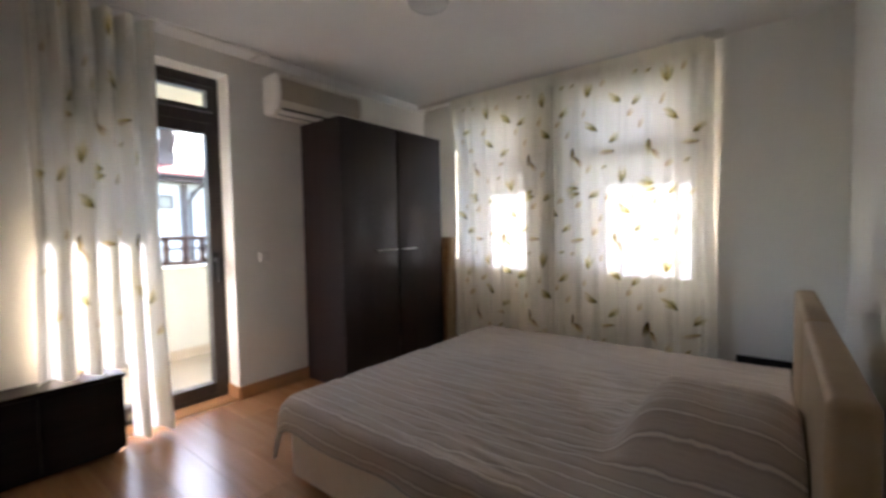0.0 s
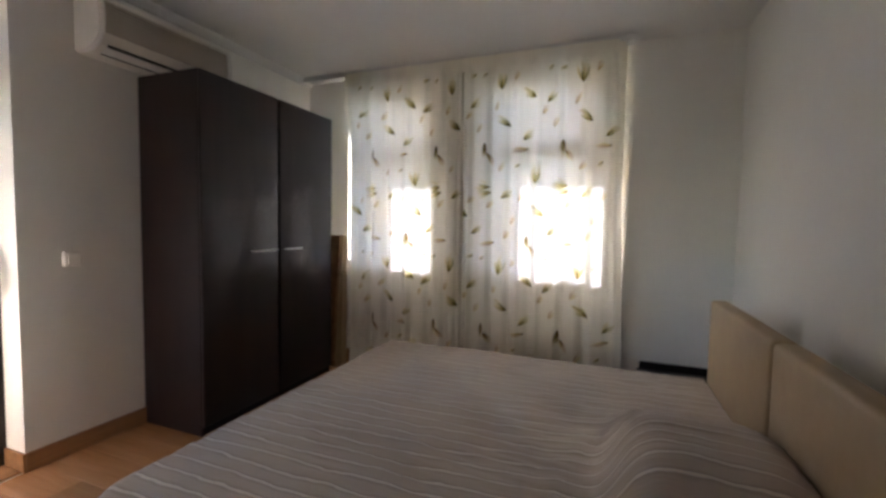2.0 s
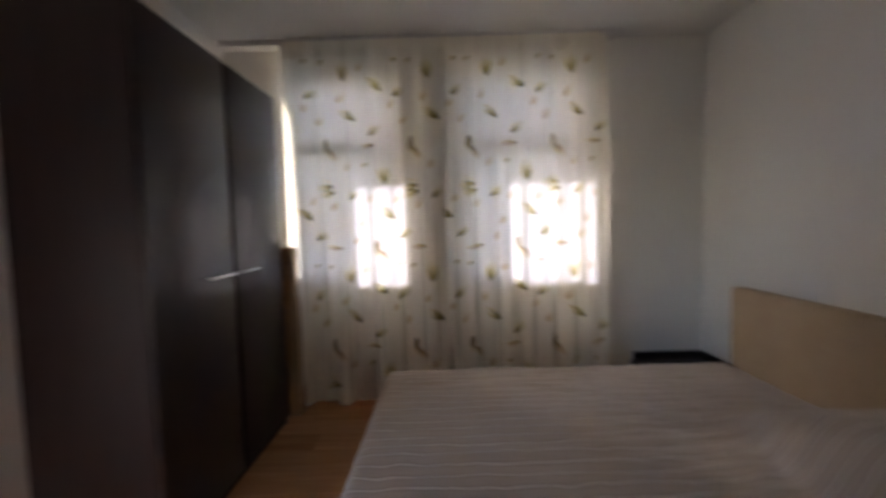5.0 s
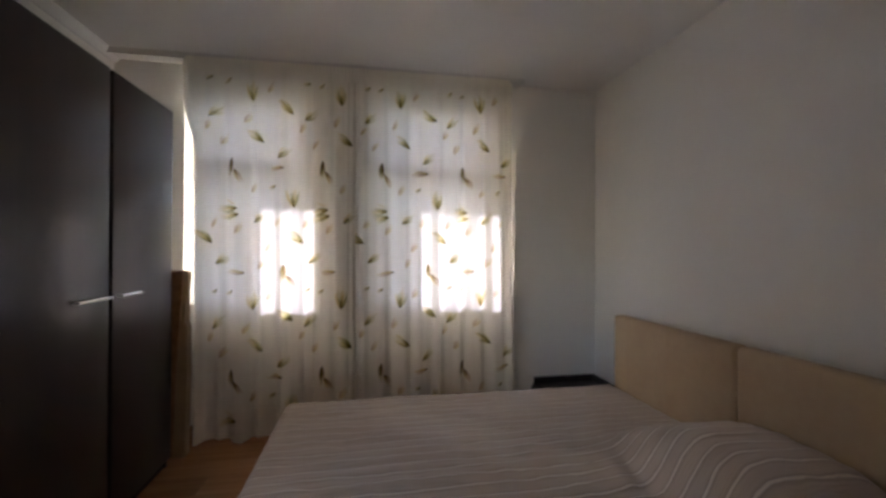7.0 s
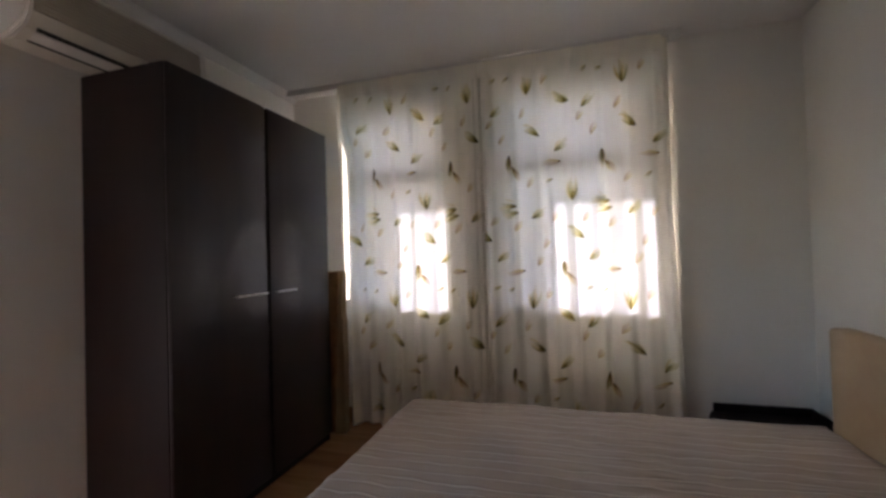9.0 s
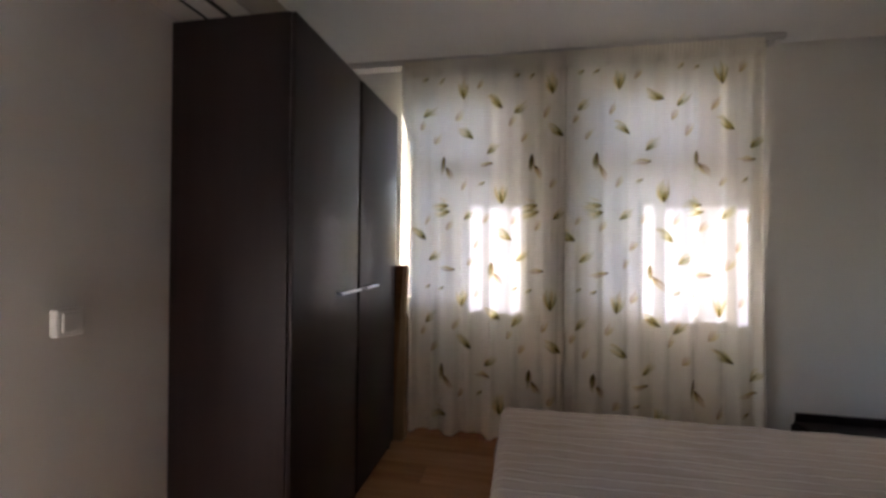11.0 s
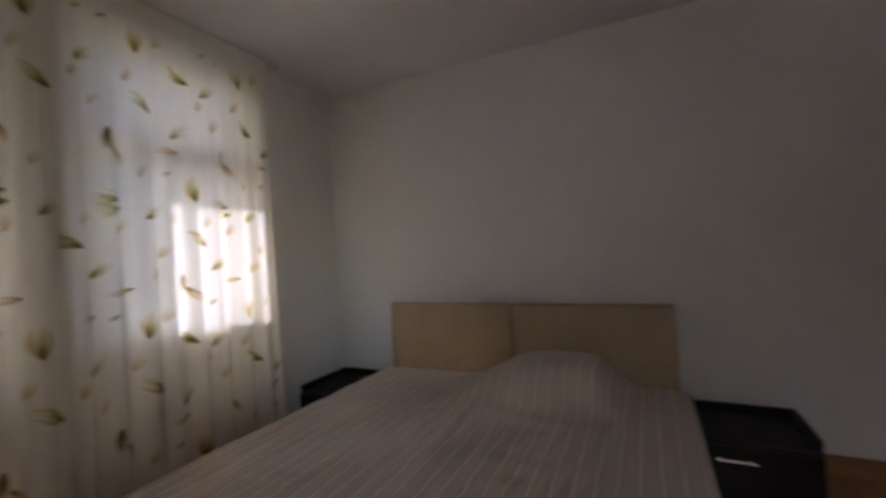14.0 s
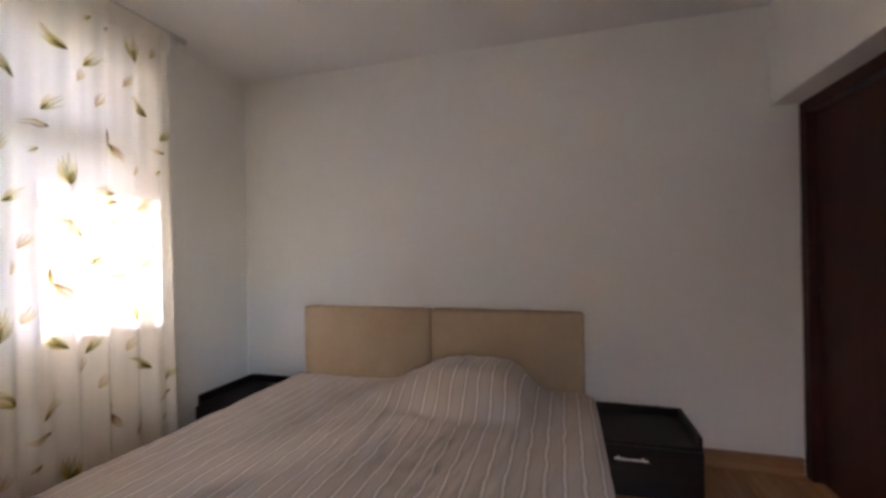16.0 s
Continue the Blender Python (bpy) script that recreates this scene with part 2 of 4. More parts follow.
# ---- mesh helpers ----
def box(bm, x0, x1, y0, y1, z0, z1, bevel=0.0, seg=2):
    vs = [bm.verts.new((x, y, z)) for x in (x0, x1) for y in (y0, y1) for z in (z0, z1)]
    fs = [bm.faces.new([vs[i] for i in f]) for f in ((0, 1, 3, 2), (4, 6, 7, 5), (0, 4, 5, 1), (2, 3, 7, 6), (0, 2, 6, 4), (1, 5, 7, 3))]
    if bevel:
        es = {e for f in fs for e in f.edges}
        bmesh.ops.bevel(bm, geom=list(es), offset=bevel, segments=seg, profile=0.5, affect="EDGES")
    return bm


def box_bm(*a, **k):
    return box(bmesh.new(), *a, **k)


def tube(bm, pts, r, seg=10, flat=1.0):
    """A round bar along a line of points; flat squeezes it in z."""
    pts = [Vector(p) for p in pts]
    rings = []
    for i, p in enumerate(pts):
        d = (pts[min(i + 1, len(pts) - 1)] - pts[max(i - 1, 0)]).normalized()
        up = Vector((0, 0, 1)) if abs(d.z) < 0.9 else Vector((1, 0, 0))
        a = d.cross(up).normalized()
        b = a.cross(d).normalized()
        rr = r[i] if isinstance(r, (list, tuple)) else r
        rings.append([bm.verts.new(p + rr * (math.cos(t) * a + flat * math.sin(t) * b)) for t in (2 * math.pi * k / seg for k in range(seg))])
    for q, s in zip(rings, rings[1:]):
        for k in range(seg):
            bm.faces.new((q[k], q[(k + 1) % seg], s[(k + 1) % seg], s[k]))
    bm.faces.new(rings[0][::-1])
    bm.faces.new(rings[-1])
    return bm


def prism(bm, outline, axis, a, b):
    """An outline in the plane across the axis, drawn out from a to b."""
    def at(u, v, w):
        return {"x": (w, u, v), "y": (u, w, v), "z": (u, v, w)}[axis]
    lo = [bm.verts.new(at(u, v, a)) for u, v in outline]
    hi = [bm.verts.new(at(u, v, b)) for u, v in outline]
    bm.faces.new(lo)
    bm.faces.new(hi[::-1])
    for i in range(len(lo)):
        j = (i + 1) % len(lo)
        bm.faces.new((lo[i], hi[i], hi[j], lo[j]))
    return bm


def to_object(name, bm, material, smooth=False):
    bmesh.ops.recalc_face_normals(bm, faces=bm.faces)
    me = bpy.data.meshes.new(name)
    bm.to_mesh(me)
    bm.free()
    me.materials.append(material)
    if smooth:
        me.polygons.foreach_set("use_smooth", [True] * len(me.polygons))
        me.set_sharp_from_angle(angle=radians(35))
    return new(name, me)


def part(name, bm, material, parent, label="", smooth=False):
    """One mesh under a thing or a part, built in the world's metres."""
    ob = to_object(name, bm, material, smooth)
    ob.parent = parent
    ob.matrix_parent_inverse = base_of(parent).inverted()
    return tagged(ob, label) if label else ob


def base_of(ob):
    m = ob.matrix_basis.copy()
    while ob.parent:
        m = ob.parent.matrix_basis @ ob.matrix_parent_inverse @ m
        ob = ob.parent
    return m


def thing(name, at, label, category, group="", kind=""):
    ob = new(name)
    ob.empty_display_size = 0.1
    ob.location = at
    return tagged(ob, label, category, group, kind)


def structure(name, bm, material, label="", smooth=False):
    return tagged(to_object(name, bm, material, smooth), label, "", "", "structure")


# ---- the room's shell ----
def wall_with_openings(bm, along, a0, a1, t0, t1, z0, z1, holes):
    """A wall along x or y from a0 to a1, its thickness t0 to t1, with holes (from, to, bottom, top)."""
    def put(u0, u1, w0, w1):
        if u1 - u0 > 1e-4 and w1 - w0 > 1e-4:
            box(bm, u0, u1, t0, t1, w0, w1) if along == "x" else box(bm, t0, t1, u0, u1, w0, w1)
    u = a0
    for h0, h1, b, t in sorted(holes):
        put(u, h0, z0, z1)
        put(h0, h1, z0, b)
        put(h0, h1, t, z1)
        u = h1
    put(u, a1, z0, z1)
    return bm


structure("wall_north", wall_with_openings(bmesh.new(), "x", W - THICK, E + THICK, N, N + THICK, -0.1, CEIL + 0.2,
          [(a, b, SILL, HEAD) for a, b in WINS]), WALL, "white painted wall with two window openings")
structure("wall_west", wall_with_openings(bmesh.new(), "y", S - THICK, N, W - THICK, W, -0.1, CEIL + 0.2,
          [(BALC[0], BALC[1], 0.0, BALC[2])]), WALL, "white painted wall with a balcony door opening")
structure("wall_east", box_bm(E, E + THICK, S - THICK, N, -0.1, CEIL + 0.2), WALL, "plain white painted wall behind the bed")
structure("wall_south", wall_with_openings(bmesh.new(), "x", W, E, S - THICK, S, -0.1, CEIL + 0.2,
          [(DOOR[0] + 0.02, DOOR[1] - 0.02, -0.1, DOOR[2] - 0.02)]), WALL, "white painted wall with the entry door")
structure("beam", box_bm(W, E, S, BEAM_Y, BEAM_Z, CEIL), WALL, "white painted ceiling beam above the entry door")
structure("ceiling", box_bm(W - THICK, E + THICK, S - THICK, N + THICK, CEIL, CEIL + 0.18), CEILING, "plain white painted ceiling")
floor = structure("floor", box_bm(W - 0.02, E + 0.02, S - 0.3, N + 0.02, -0.15, -0.009), LAMINATE, "orange-brown wood laminate floor boards")

# skirting boards
def skirting(name, x0, x1, y0, y1):
    bm = box_bm(x0, x1, y0, y1, 0.0, 0.095, bevel=0.004)
    structure(name, bm, SKIRT, "light oak skirting board")


skirting("baseboard_west", W + 0.001, W + 0.016, BALC[1], N)
skirting("baseboard_reveal", W - 0.153, W + 0.014, BALC[1] - 0.014, BALC[1] - 0.0005)
skirting("baseboard_west_south", W + 0.001, W + 0.016, S + 0.02, BALC[0])
skirting("baseboard_north", W + 0.02, E - 0.02, N - 0.016, N - 0.001)
skirting("baseboard_east", E - 0.016, E - 0.001, S + 0.02, N - 0.02)
skirting("baseboard_south", W + 0.02, DOOR[0] - 0.01, S + 0.001, S + 0.016)
structure("threshold", box_bm(W - 0.155, W - 0.002, BALC[0] + 0.001, BALC[1] - 0.016, 0.0005, 0.012, 0.003), SKIRT, "oak threshold strip under the balcony door")
# plaster cove at the top of the west wall
bm = bmesh.new()
prism(bm, [(W, CEIL), (W, CEIL - 0.05), (W + 0.012, CEIL - 0.045), (W + 0.045, CEIL - 0.012), (W + 0.05, CEIL)], "y", BEAM_Y, N)
structure("trim_west", bm, CEILING, "white plaster cove along the ceiling")


# ---- windows in the north wall ----
def make_window(name, x0, x1):
    win = thing(name, (0.5 * (x0 + x1), N + 0.15, SILL), "white framed window with a fixed light above a casement, behind sheer curtains", "window", "", "structure")
    y0, y1 = N + 0.12, N + 0.185
    f = 0.05
    zt = 1.80
    bm = bmesh.new()
    box(bm, x0, x0 + f, y0, y1, SILL, HEAD, 0.004)
    box(bm, x1 - f, x1, y0, y1, SILL, HEAD, 0.004)
    box(bm, x0 + f, x1 - f, y0, y1, SILL, SILL + f, 0.004)
    box(bm, x0 + f, x1 - f, y0, y1, HEAD - f, HEAD, 0.004)
    box(bm, x0 + f, x1 - f, y0, y1, zt, zt + 0.09, 0.004)
    part("window_frame", bm, WINFRAME, win)
    for z0, z1 in ((SILL + f, zt), (zt + 0.09, HEAD - f)):
        g = part("pane", box_bm(x0 + f, x1 - f, y0 + 0.025, y0 + 0.033, z0, z1), GLASS, win)
        g.visible_shadow = False
    part("window_sill", box_bm(x0 + 0.002, x1 - 0.002, N - 0.02, y0, SILL + 0.001, SILL + 0.022, 0.005), WINFRAME, win)
    return win


make_window("window_1", *WINS[0])
make_window("window_2", *WINS[1])


# ---- balcony door ----
def balcony_door():
    y0, y1, top = BALC
    d = thing("door_2", (W - 0.12, 0.5 * (y0 + y1), 0), "closed dark brown framed glass balcony door with a small pane above", "door", "", "structure")
    x0, x1 = W - 0.23, W - 0.155
    f = 0.04
    bm = bmesh.new()
    box(bm, x0, x1, y0, y0 + f, 0, top, 0.004)
    box(bm, x0, x1, y1 - f, y1, 0, top, 0.004)
    box(bm, x0, x1, y0 + f, y1 - f, top - 0.065, top, 0.004)
    box(bm, x0, x1, y0 + f, y1 - f, 0, 0.045, 0.004)
    box(bm, x0, x1, y0 + f, y1 - f, 2.0, 2.075, 0.004)
    part("door_frame", bm, DARKWOOD, d)
    a, b = y0 + f + 0.004, y1 - f - 0.004
    bm = bmesh.new()
    s = 0.055
    box(bm, x0 + 0.005, x1 + 0.012, a, a + s, 0.05, 1.996, 0.005)
    box(bm, x0 + 0.005, x1 + 0.012, b - s, b, 0.05, 1.996, 0.005)
    box(bm, x0 + 0.005, x1 + 0.012, a + s, b - s, 0.05, 0.125, 0.005)
    box(bm, x0 + 0.005, x1 + 0.012, a + s, b - s, 1.92, 1.996, 0.005)
    leaf = part("door_leaf", bm, DARKWOOD, d)
    g = part("pane", box_bm(x0 + 0.03, x0 + 0.038, a + s, b - s, 0.125, 1.92), GLASS, leaf)
    g.visible_shadow = False
    bm = bmesh.new()
    box(bm, x0 + 0.005, x1 + 0.008, a, a + 0.035, 2.08, top - 0.07, 0.004)
    box(bm, x0 + 0.005, x1 + 0.008, b - 0.035, b, 2.08, top - 0.07, 0.004)
    box(bm, x0 + 0.005, x1 + 0.008, a + 0.035, b - 0.035, 2.08, 2.11, 0.004)
    box(bm, x0 + 0.005, x1 + 0.008, a + 0.035, b - 0.035, top - 0.1, top - 0.07, 0.004)
    upper = part("fanlight", bm, DARKWOOD, d)
    g = part("pane", box_bm(x0 + 0.03, x0 + 0.038, a + 0.035, b - 0.035, 2.11, top - 0.1), GLASS, upper)
    g.visible_shadow = False
    # lever handle on a long plate
    hy, hx = b - 0.5 * s, x1 + 0.012
    bm = box_bm(hx, hx + 0.014, hy - 0.024, hy + 0.024, 0.87, 1.08, 0.006)
    tube(bm, [(hx + 0.006, hy, 1.025), (hx + 0.058, hy, 1.025)], 0.016)
    tube(bm, [(hx + 0.055, hy + 0.010, 1.034), (hx + 0.060, hy + 0.004, 0.99), (hx + 0.064, hy, 0.93), (hx + 0.062, hy, 0.865)], [0.017, 0.019, 0.017, 0.013])
    part("door_handle", bm, BLACKMETAL, leaf, "black lever handle")


balcony_door()


# ---- entry door ----
def entry_door():
    x0, x1, top = DOOR
    d = thing("door_1", (0.5 * (x0 + x1), S, 0), "closed dark mahogany veneer interior door with a brass lever handle", "door", "", "structure")
    f = 0.065
    bm = bmesh.new()
    y0, y1 = S - 0.12, S + 0.015
    box(bm, x0, x0 + f, y0, y1, 0, top, 0.004)
    box(bm, x1 - f, x1, y0, y1, 0, top, 0.004)
    box(bm, x0 + f, x1 - f, y0, y1, top - f, top, 0.004)
    part("door_frame", bm, MAHOGANY, d)
    a, b = x0 + f + 0.003, x1 - f - 0.003
    leaf = part("door_leaf", box_bm(a, b, S - 0.07, S - 0.03, 0.006, top - f - 0.003, 0.003), MAHOGANY, d)
    hx, y = a + 0.062, S - 0.03
    bm = bmesh.new()
    tube(bm, [(hx, y, 1.02), (hx, y + 0.009, 1.02)], [0.026, 0.023], 24)
    tube(bm, [(hx, y + 0.008, 1.02), (hx, y + 0.045, 1.02)], 0.009)
    tube(bm, [(hx - 0.008, y + 0.045, 1.02), (hx + 0.02, y + 0.048, 1.022), (hx + 0.06, y + 0.048, 1.018), (hx + 0.10, y + 0.046, 1.022), (hx + 0.125, y + 0.042, 1.03)], [0.010, 0.010, 0.0085, 0.008, 0.007], 12)
    part("door_handle", bm, BRASS, leaf, "brass lever handle with a round rose", True)
    bm = bmesh.new()
    tube(bm, [(hx, y, 0.93), (hx, y + 0.006, 0.93)], [0.024, 0.021], 24)
    plate = part("keyhole_plate", bm, BRASS, leaf, "round brass keyhole plate", True)
    part("keyhole", box_bm(hx - 0.003, hx + 0.003, y + 0.004, y + 0.0068, 0.918, 0.942), PLASTIC_D, leaf)
    for z in (0.25, 1.0, 1.72):
        bm = bmesh.new()
        tube(bm, [(b + 0.004, y + 0.008, z - 0.04), (b + 0.004, y + 0.008, z + 0.04)], 0.006)
        part("hinge", bm, MAHOGANY, leaf)


entry_door()


# ---- curtains ----
def fold_n(x, z):
    """Depth of the folds of the window curtains."""
    k = 0.75 + 0.25 * (2.45 - z)
    return k * (0.017 * math.sin(46 * x + 0.6 * math.sin(3.1 * x + z)) + 0.010 * math.sin(21 * x + 1.3 + 0.35 * z) + 0.006 * math.sin(83 * x + 0.5 * z))


def fold_w(y, z):
    """Depth of the deep folds of the drawn-back balcony curtain."""
    return 0.055 * math.sin(58 * y + 0.8 * math.sin(2.0 * z) + 0.9 * math.sin(9 * y)) + 0.017 * math.sin(131 * y + 0.7 * z)


def cloth(bm, surf, u0, u1, z0, z1, nu, nz):
    rows = [[bm.verts.new(surf(u0 + (u1 - u0) * i / nu, z0(u0 + (u1 - u0) * i / nu) + (z1 - z0(u0 + (u1 - u0) * i / nu)) * j / nz)) for i in range(nu + 1)] for j in range(nz + 1)]
    for p, q in zip(rows, rows[1:]):
        for i in range(nu):
            bm.faces.new((p[i], p[i + 1], q[i + 1], q[i]))
    return bm


def petal(bm, surf, u, z, ang, length, width, squeeze, bend=0.0, nose=0.5):
    """One printed leaf: a lens lying on the cloth, with its root at (u, z)."""
    length, width = 1.5 * length, 1.2 * width
    c, s = math.cos(ang), math.sin(ang)
    n = 7
    rows = []
    for i in range(n + 1):
        t = i / n
        w = 0.5 * width * math.sin(math.pi * t ** nose) ** 0.9 if 0 < i < n else 0.0006
        off = bend * math.sin(math.pi * t) * length
        row = []
        for k in (-1, 0, 1):
            a, b = t * length, off + k * w
            row.append(bm.verts.new(surf(u + squeeze * (a * c - b * s), z + a * s + b * c)))
        rows.append(row)
    for p, q in zip(rows, rows[1:]):
        for k in (0, 1):
            bm.faces.new((p[k], p[k + 1], q[k + 1], q[k]))


# one repeat of the print, 0.57 m wide and 1.373 m high: across, down, kind
CELL = 0.57, 1.373
MOTIFS = [
    (0.00, 0.00, "double"), (0.26, 0.00, "flat"), (0.24, 0.12, "tip"), (0.37, 0.20, "plume"), (0.55, 0.27, "leaf_r"),
    (0.15, 0.33, "sprig"), (-0.01, 0.31, "leaf_r"), (0.39, 0.46, "leaf"), (0.21, 0.52, "faint"), (0.03, 0.40, "faint"),
    (0.02, 0.69, "flat"), (-0.02, 0.81, "tip"), (0.11, 0.88, "plume"), (0.325, 0.69, "double"), (0.32, 0.975, "leaf"),
    (0.47, 1.02, "sprig"), (0.135, 1.17, "leaf"), (0.51, 1.20, "faint"), (0.43, 1.10, "faint"), (0.45, 0.36, "faint"),
    (0.12, 0.13, "faint"), (0.46, 0.80, "tip"), (0.22, 0.84, "faint"), (0.08, 1.05, "faint"), (0.30, 1.28, "sprig"), (0.27, 0.35, "faint"), (0.49, 0.60, "sprig"), (0.17, 0.63, "faint"),
]


def feather(bms, surf, u, z, ang, length, q, colours, spread, rnd, tip=0.45):
    """A printed plume: thin strands that fan out from a dark root."""
    colours = [c for c in colours for _ in (0, 1)]
    n = len(colours)
    for k, c in enumerate(colours):
        f = (k - 0.5 * (n - 1)) / max(1, n - 1)
        l = length * (1.0 - 0.5 * abs(f)) * rnd.uniform(0.78, 1.15)
        petal(bms[c], surf, u, z, ang + 1.0 * spread * f, l, 0.13 * length, q, 0.12 * f + rnd.uniform(-0.03, 0.03), 0.8)
    if tip:
        petal(bms["dark"], surf, u, z, ang + rnd.uniform(-0.1, 0.1), tip * length, 0.15 * length, q, 0.02, 0.8)


def motif(bms, surf, u, z, kind, q, rnd):
    j = rnd.uniform(-0.15, 0.15)
    if kind == "double":
        feather(bms, surf, u - 0.014 * q, z + 0.062, -1.6 + 0.4 * j, 0.085, q, ("dark", "green", "brown"), 0.28, rnd, 0.8)
        feather(bms, surf, u + 0.0 * q, z - 0.012, -1.0 + 0.6 * j, 0.072, q, ("ochre", "brown", "brown"), 0.4, rnd, 0.4)
    elif kind == "plume":
        feather(bms, surf, u, z - 0.055, 1.57 + j, 0.095, q, ("green", "ochre", "green", "ochre"), 0.75, rnd, 0.5)
    elif kind == "leaf":
        feather(bms, surf, u + 0.045 * q, z - 0.032, 2.52 + j, 0.085, q, ("green", "green", "ochre", "green"), 0.6, rnd, 0.4)
        petal(bms["ochre"], surf, u - 0.055 * q, z + 0.045, -0.4 + j, 0.05, 0.010, q, 0.1)
    elif kind == "leaf_r":
        feather(bms, surf, u + 0.045 * q, z + 0.004, 3.3 + j, 0.085, q, ("green", "ochre", "green"), 0.55, rnd, 0.35)
        petal(bms["ochre"], surf, u + 0.03 * q, z + 0.03, 2.7 + j, 0.05, 0.008, q, 0.1)
    elif kind == "flat":
        feather(bms, surf, u + 0.05 * q, z + 0.004, 3.2 + j, 0.08, q, ("ochre", "brown"), 0.25, rnd, 0.2)
    elif kind == "tip":
        feather(bms, surf, u + 0.018 * q, z + 0.012, 3.75 + j, 0.042, q, ("ochre", "green"), 0.5, rnd, 0.75)
    elif kind == "sprig":
        feather(bms, surf, u - 0.03 * q, z - 0.028, 0.75 + j, 0.075, q, ("green", "green", "ochre"), 0.6, rnd, 0.5)
    else:
        feather(bms, surf, u - 0.02 * q, z - 0.03, 1.1 + j, 0.06, q, ("ochre", "brown"), 0.5, rnd, 0.0)


def printed(curtain, surf_at, u0, u1, z0, z1, start_u, start_z, squeeze, seed, share=1.0):
    rnd = random.Random(seed)
    bms = {k: bmesh.new() for k in PRINTS}
    surf = surf_at
    cw = CELL[0] * squeeze
    for i in range(-3, 8):
        for j in range(-2, 4):
            for a, b, kind in MOTIFS:
                u, z = start_u + i * cw + a * squeeze, start_z - j * CELL[1] - b
                if u0 + 0.075 * squeeze < u < u1 - 0.075 * squeeze and z0 + 0.07 < z < z1 - 0.06 and (share == 1.0 or rnd.random() < share):
                    motif(bms, surf, u, z, kind, squeeze, rnd)
    for k, bm in bms.items():
        o = part("leaf_print", bm, PRINTS[k], curtain)
        tagged(o, kind="stuff")


CUR_Y, CUR_TOP = 3.39, 2.462


def window_curtain(u0, u1, seed, start_u, start_z):
    c = thing("curtain", (0.5 * (u0 + u1), CUR_Y, 0.03), "drawn sheer cream curtain printed with olive and ochre leaves", "curtain", "window curtains")
    def lap(x):
        """Where the two curtains overlap, one hangs behind the other, in tight gathers."""
        m = max(0.0, 1 - abs(x + 0.725) / 0.09)
        return (0.022 if seed == 2 else -0.004) * m + 0.008 * m * math.sin(150 * x)
    def at(off):
        return lambda x, z: Vector((x - spill(x, z) + flare(x, z), CUR_Y + off + fold_n(x + seed, z) + turn_back(x) + lap(x), z))
    def turn_back(x):
        """The outer edges of the pair curl back towards the wall, shaped to cut light leaks."""
        if seed == 1:
            return 0.09 * max(0.0, 1 - (x - u0) / 0.06) ** 2
        return 0.12 * max(0.0, 1 - (u1 - x) / 0.08) ** 2
    def flare(x, z):
        """The same edge swings out a little towards the hem."""
        return 0.045 * max(0.0, 1 - (u1 - x) / 0.35) * max(0.0, 1 - z / 1.5) if seed == 2 else 0.0
    def spill(x, z):
        """The outer edge of the left-hand curtain hangs out wider towards its heading."""
        if seed != 1:
            return 0.0
        return 0.075 * min(1.0, max(0.0, (z - 1.95) / 0.25)) * max(0.0, 1 - (x - u0) / 0.3)
    hem = lambda x: 0.035 + 0.012 * math.sin(23 * x)
    part("cloth", cloth(bmesh.new(), at(0), u0, u1, hem, CUR_TOP, int((u1 - u0) * 130), 20), SHEER, c, smooth=True)
    printed(c, at(-0.0035), u0, u1, 0.05, CUR_TOP, start_u, start_z, 1.0, seed)
    # gathered heading tape
    def gathered(x, z):
        w = min(1.0, max(0.25, (CUR_TOP + 0.012 - z) / 0.072))
        return Vector((x - spill(x, z), CUR_Y - 0.006 - 0.018 * (1 - w) + w * fold_n(x + seed, z) + turn_back(x) + 0.003 * (1 - w) * math.sin(260 * x), z))
    bm = cloth(bmesh.new(), gathered, u0, u1, lambda x: CUR_TOP - 0.06, CUR_TOP + 0.036, int((u1 - u0) * 160), 5)
    part("heading", bm, SHEER, c, smooth=True)
    return c


window_curtain(-1.738, -0.668, 1, -1.475, 1.80)
window_curtain(-0.785, 0.445, 2, -0.512, 1.80)

# curtain rail on the north wall
rail = thing("curtain_rail", (-0.6, 3.40, 2.47), "white curtain track under the ceiling, widened to the wall to block light", "curtain rail")
bm = bmesh.new()
# The track is deepened back to the wall to stop light leaking over it.
box(bm, W + 0.003, 0.50, CUR_Y - 0.012, N - 0.002, 2.500, CEIL - 0.001, 0.003)
part("track", bm, ROD, rail)
bm = box_bm(W + 0.003, 0.50, CUR_Y - 0.004, CUR_Y + 0.010, 2.486, 2.4995, 0.002)
part("channel", bm, ROD, rail)
for k in range(12):
    x = -1.72 + 0.196 * k
    part("glider", box_bm(x - 0.006, x + 0.006, CUR_Y - 0.002, CUR_Y + 0.008, 2.455, 2.4855, 0.002), ROD, rail)

# balcony curtain, drawn to one side
bc = thing("curtain", (-2.13, 0.65, 0.03), "gathered sheer cream leaf-printed curtain beside the balcony door", "curtain")
BC0, BC1 = 0.35, 0.90


def side_at(off):
    def f(y, z):
        flare = 0.04 * max(0.0, 1 - z / 0.7)
        yy = y + (y - 0.63) * 0.10 * max(0.0, 1.2 - z)
        return Vector((-2.09 + off + fold_w(y, z) + flare * math.sin(14 * y), yy, z))
    return f


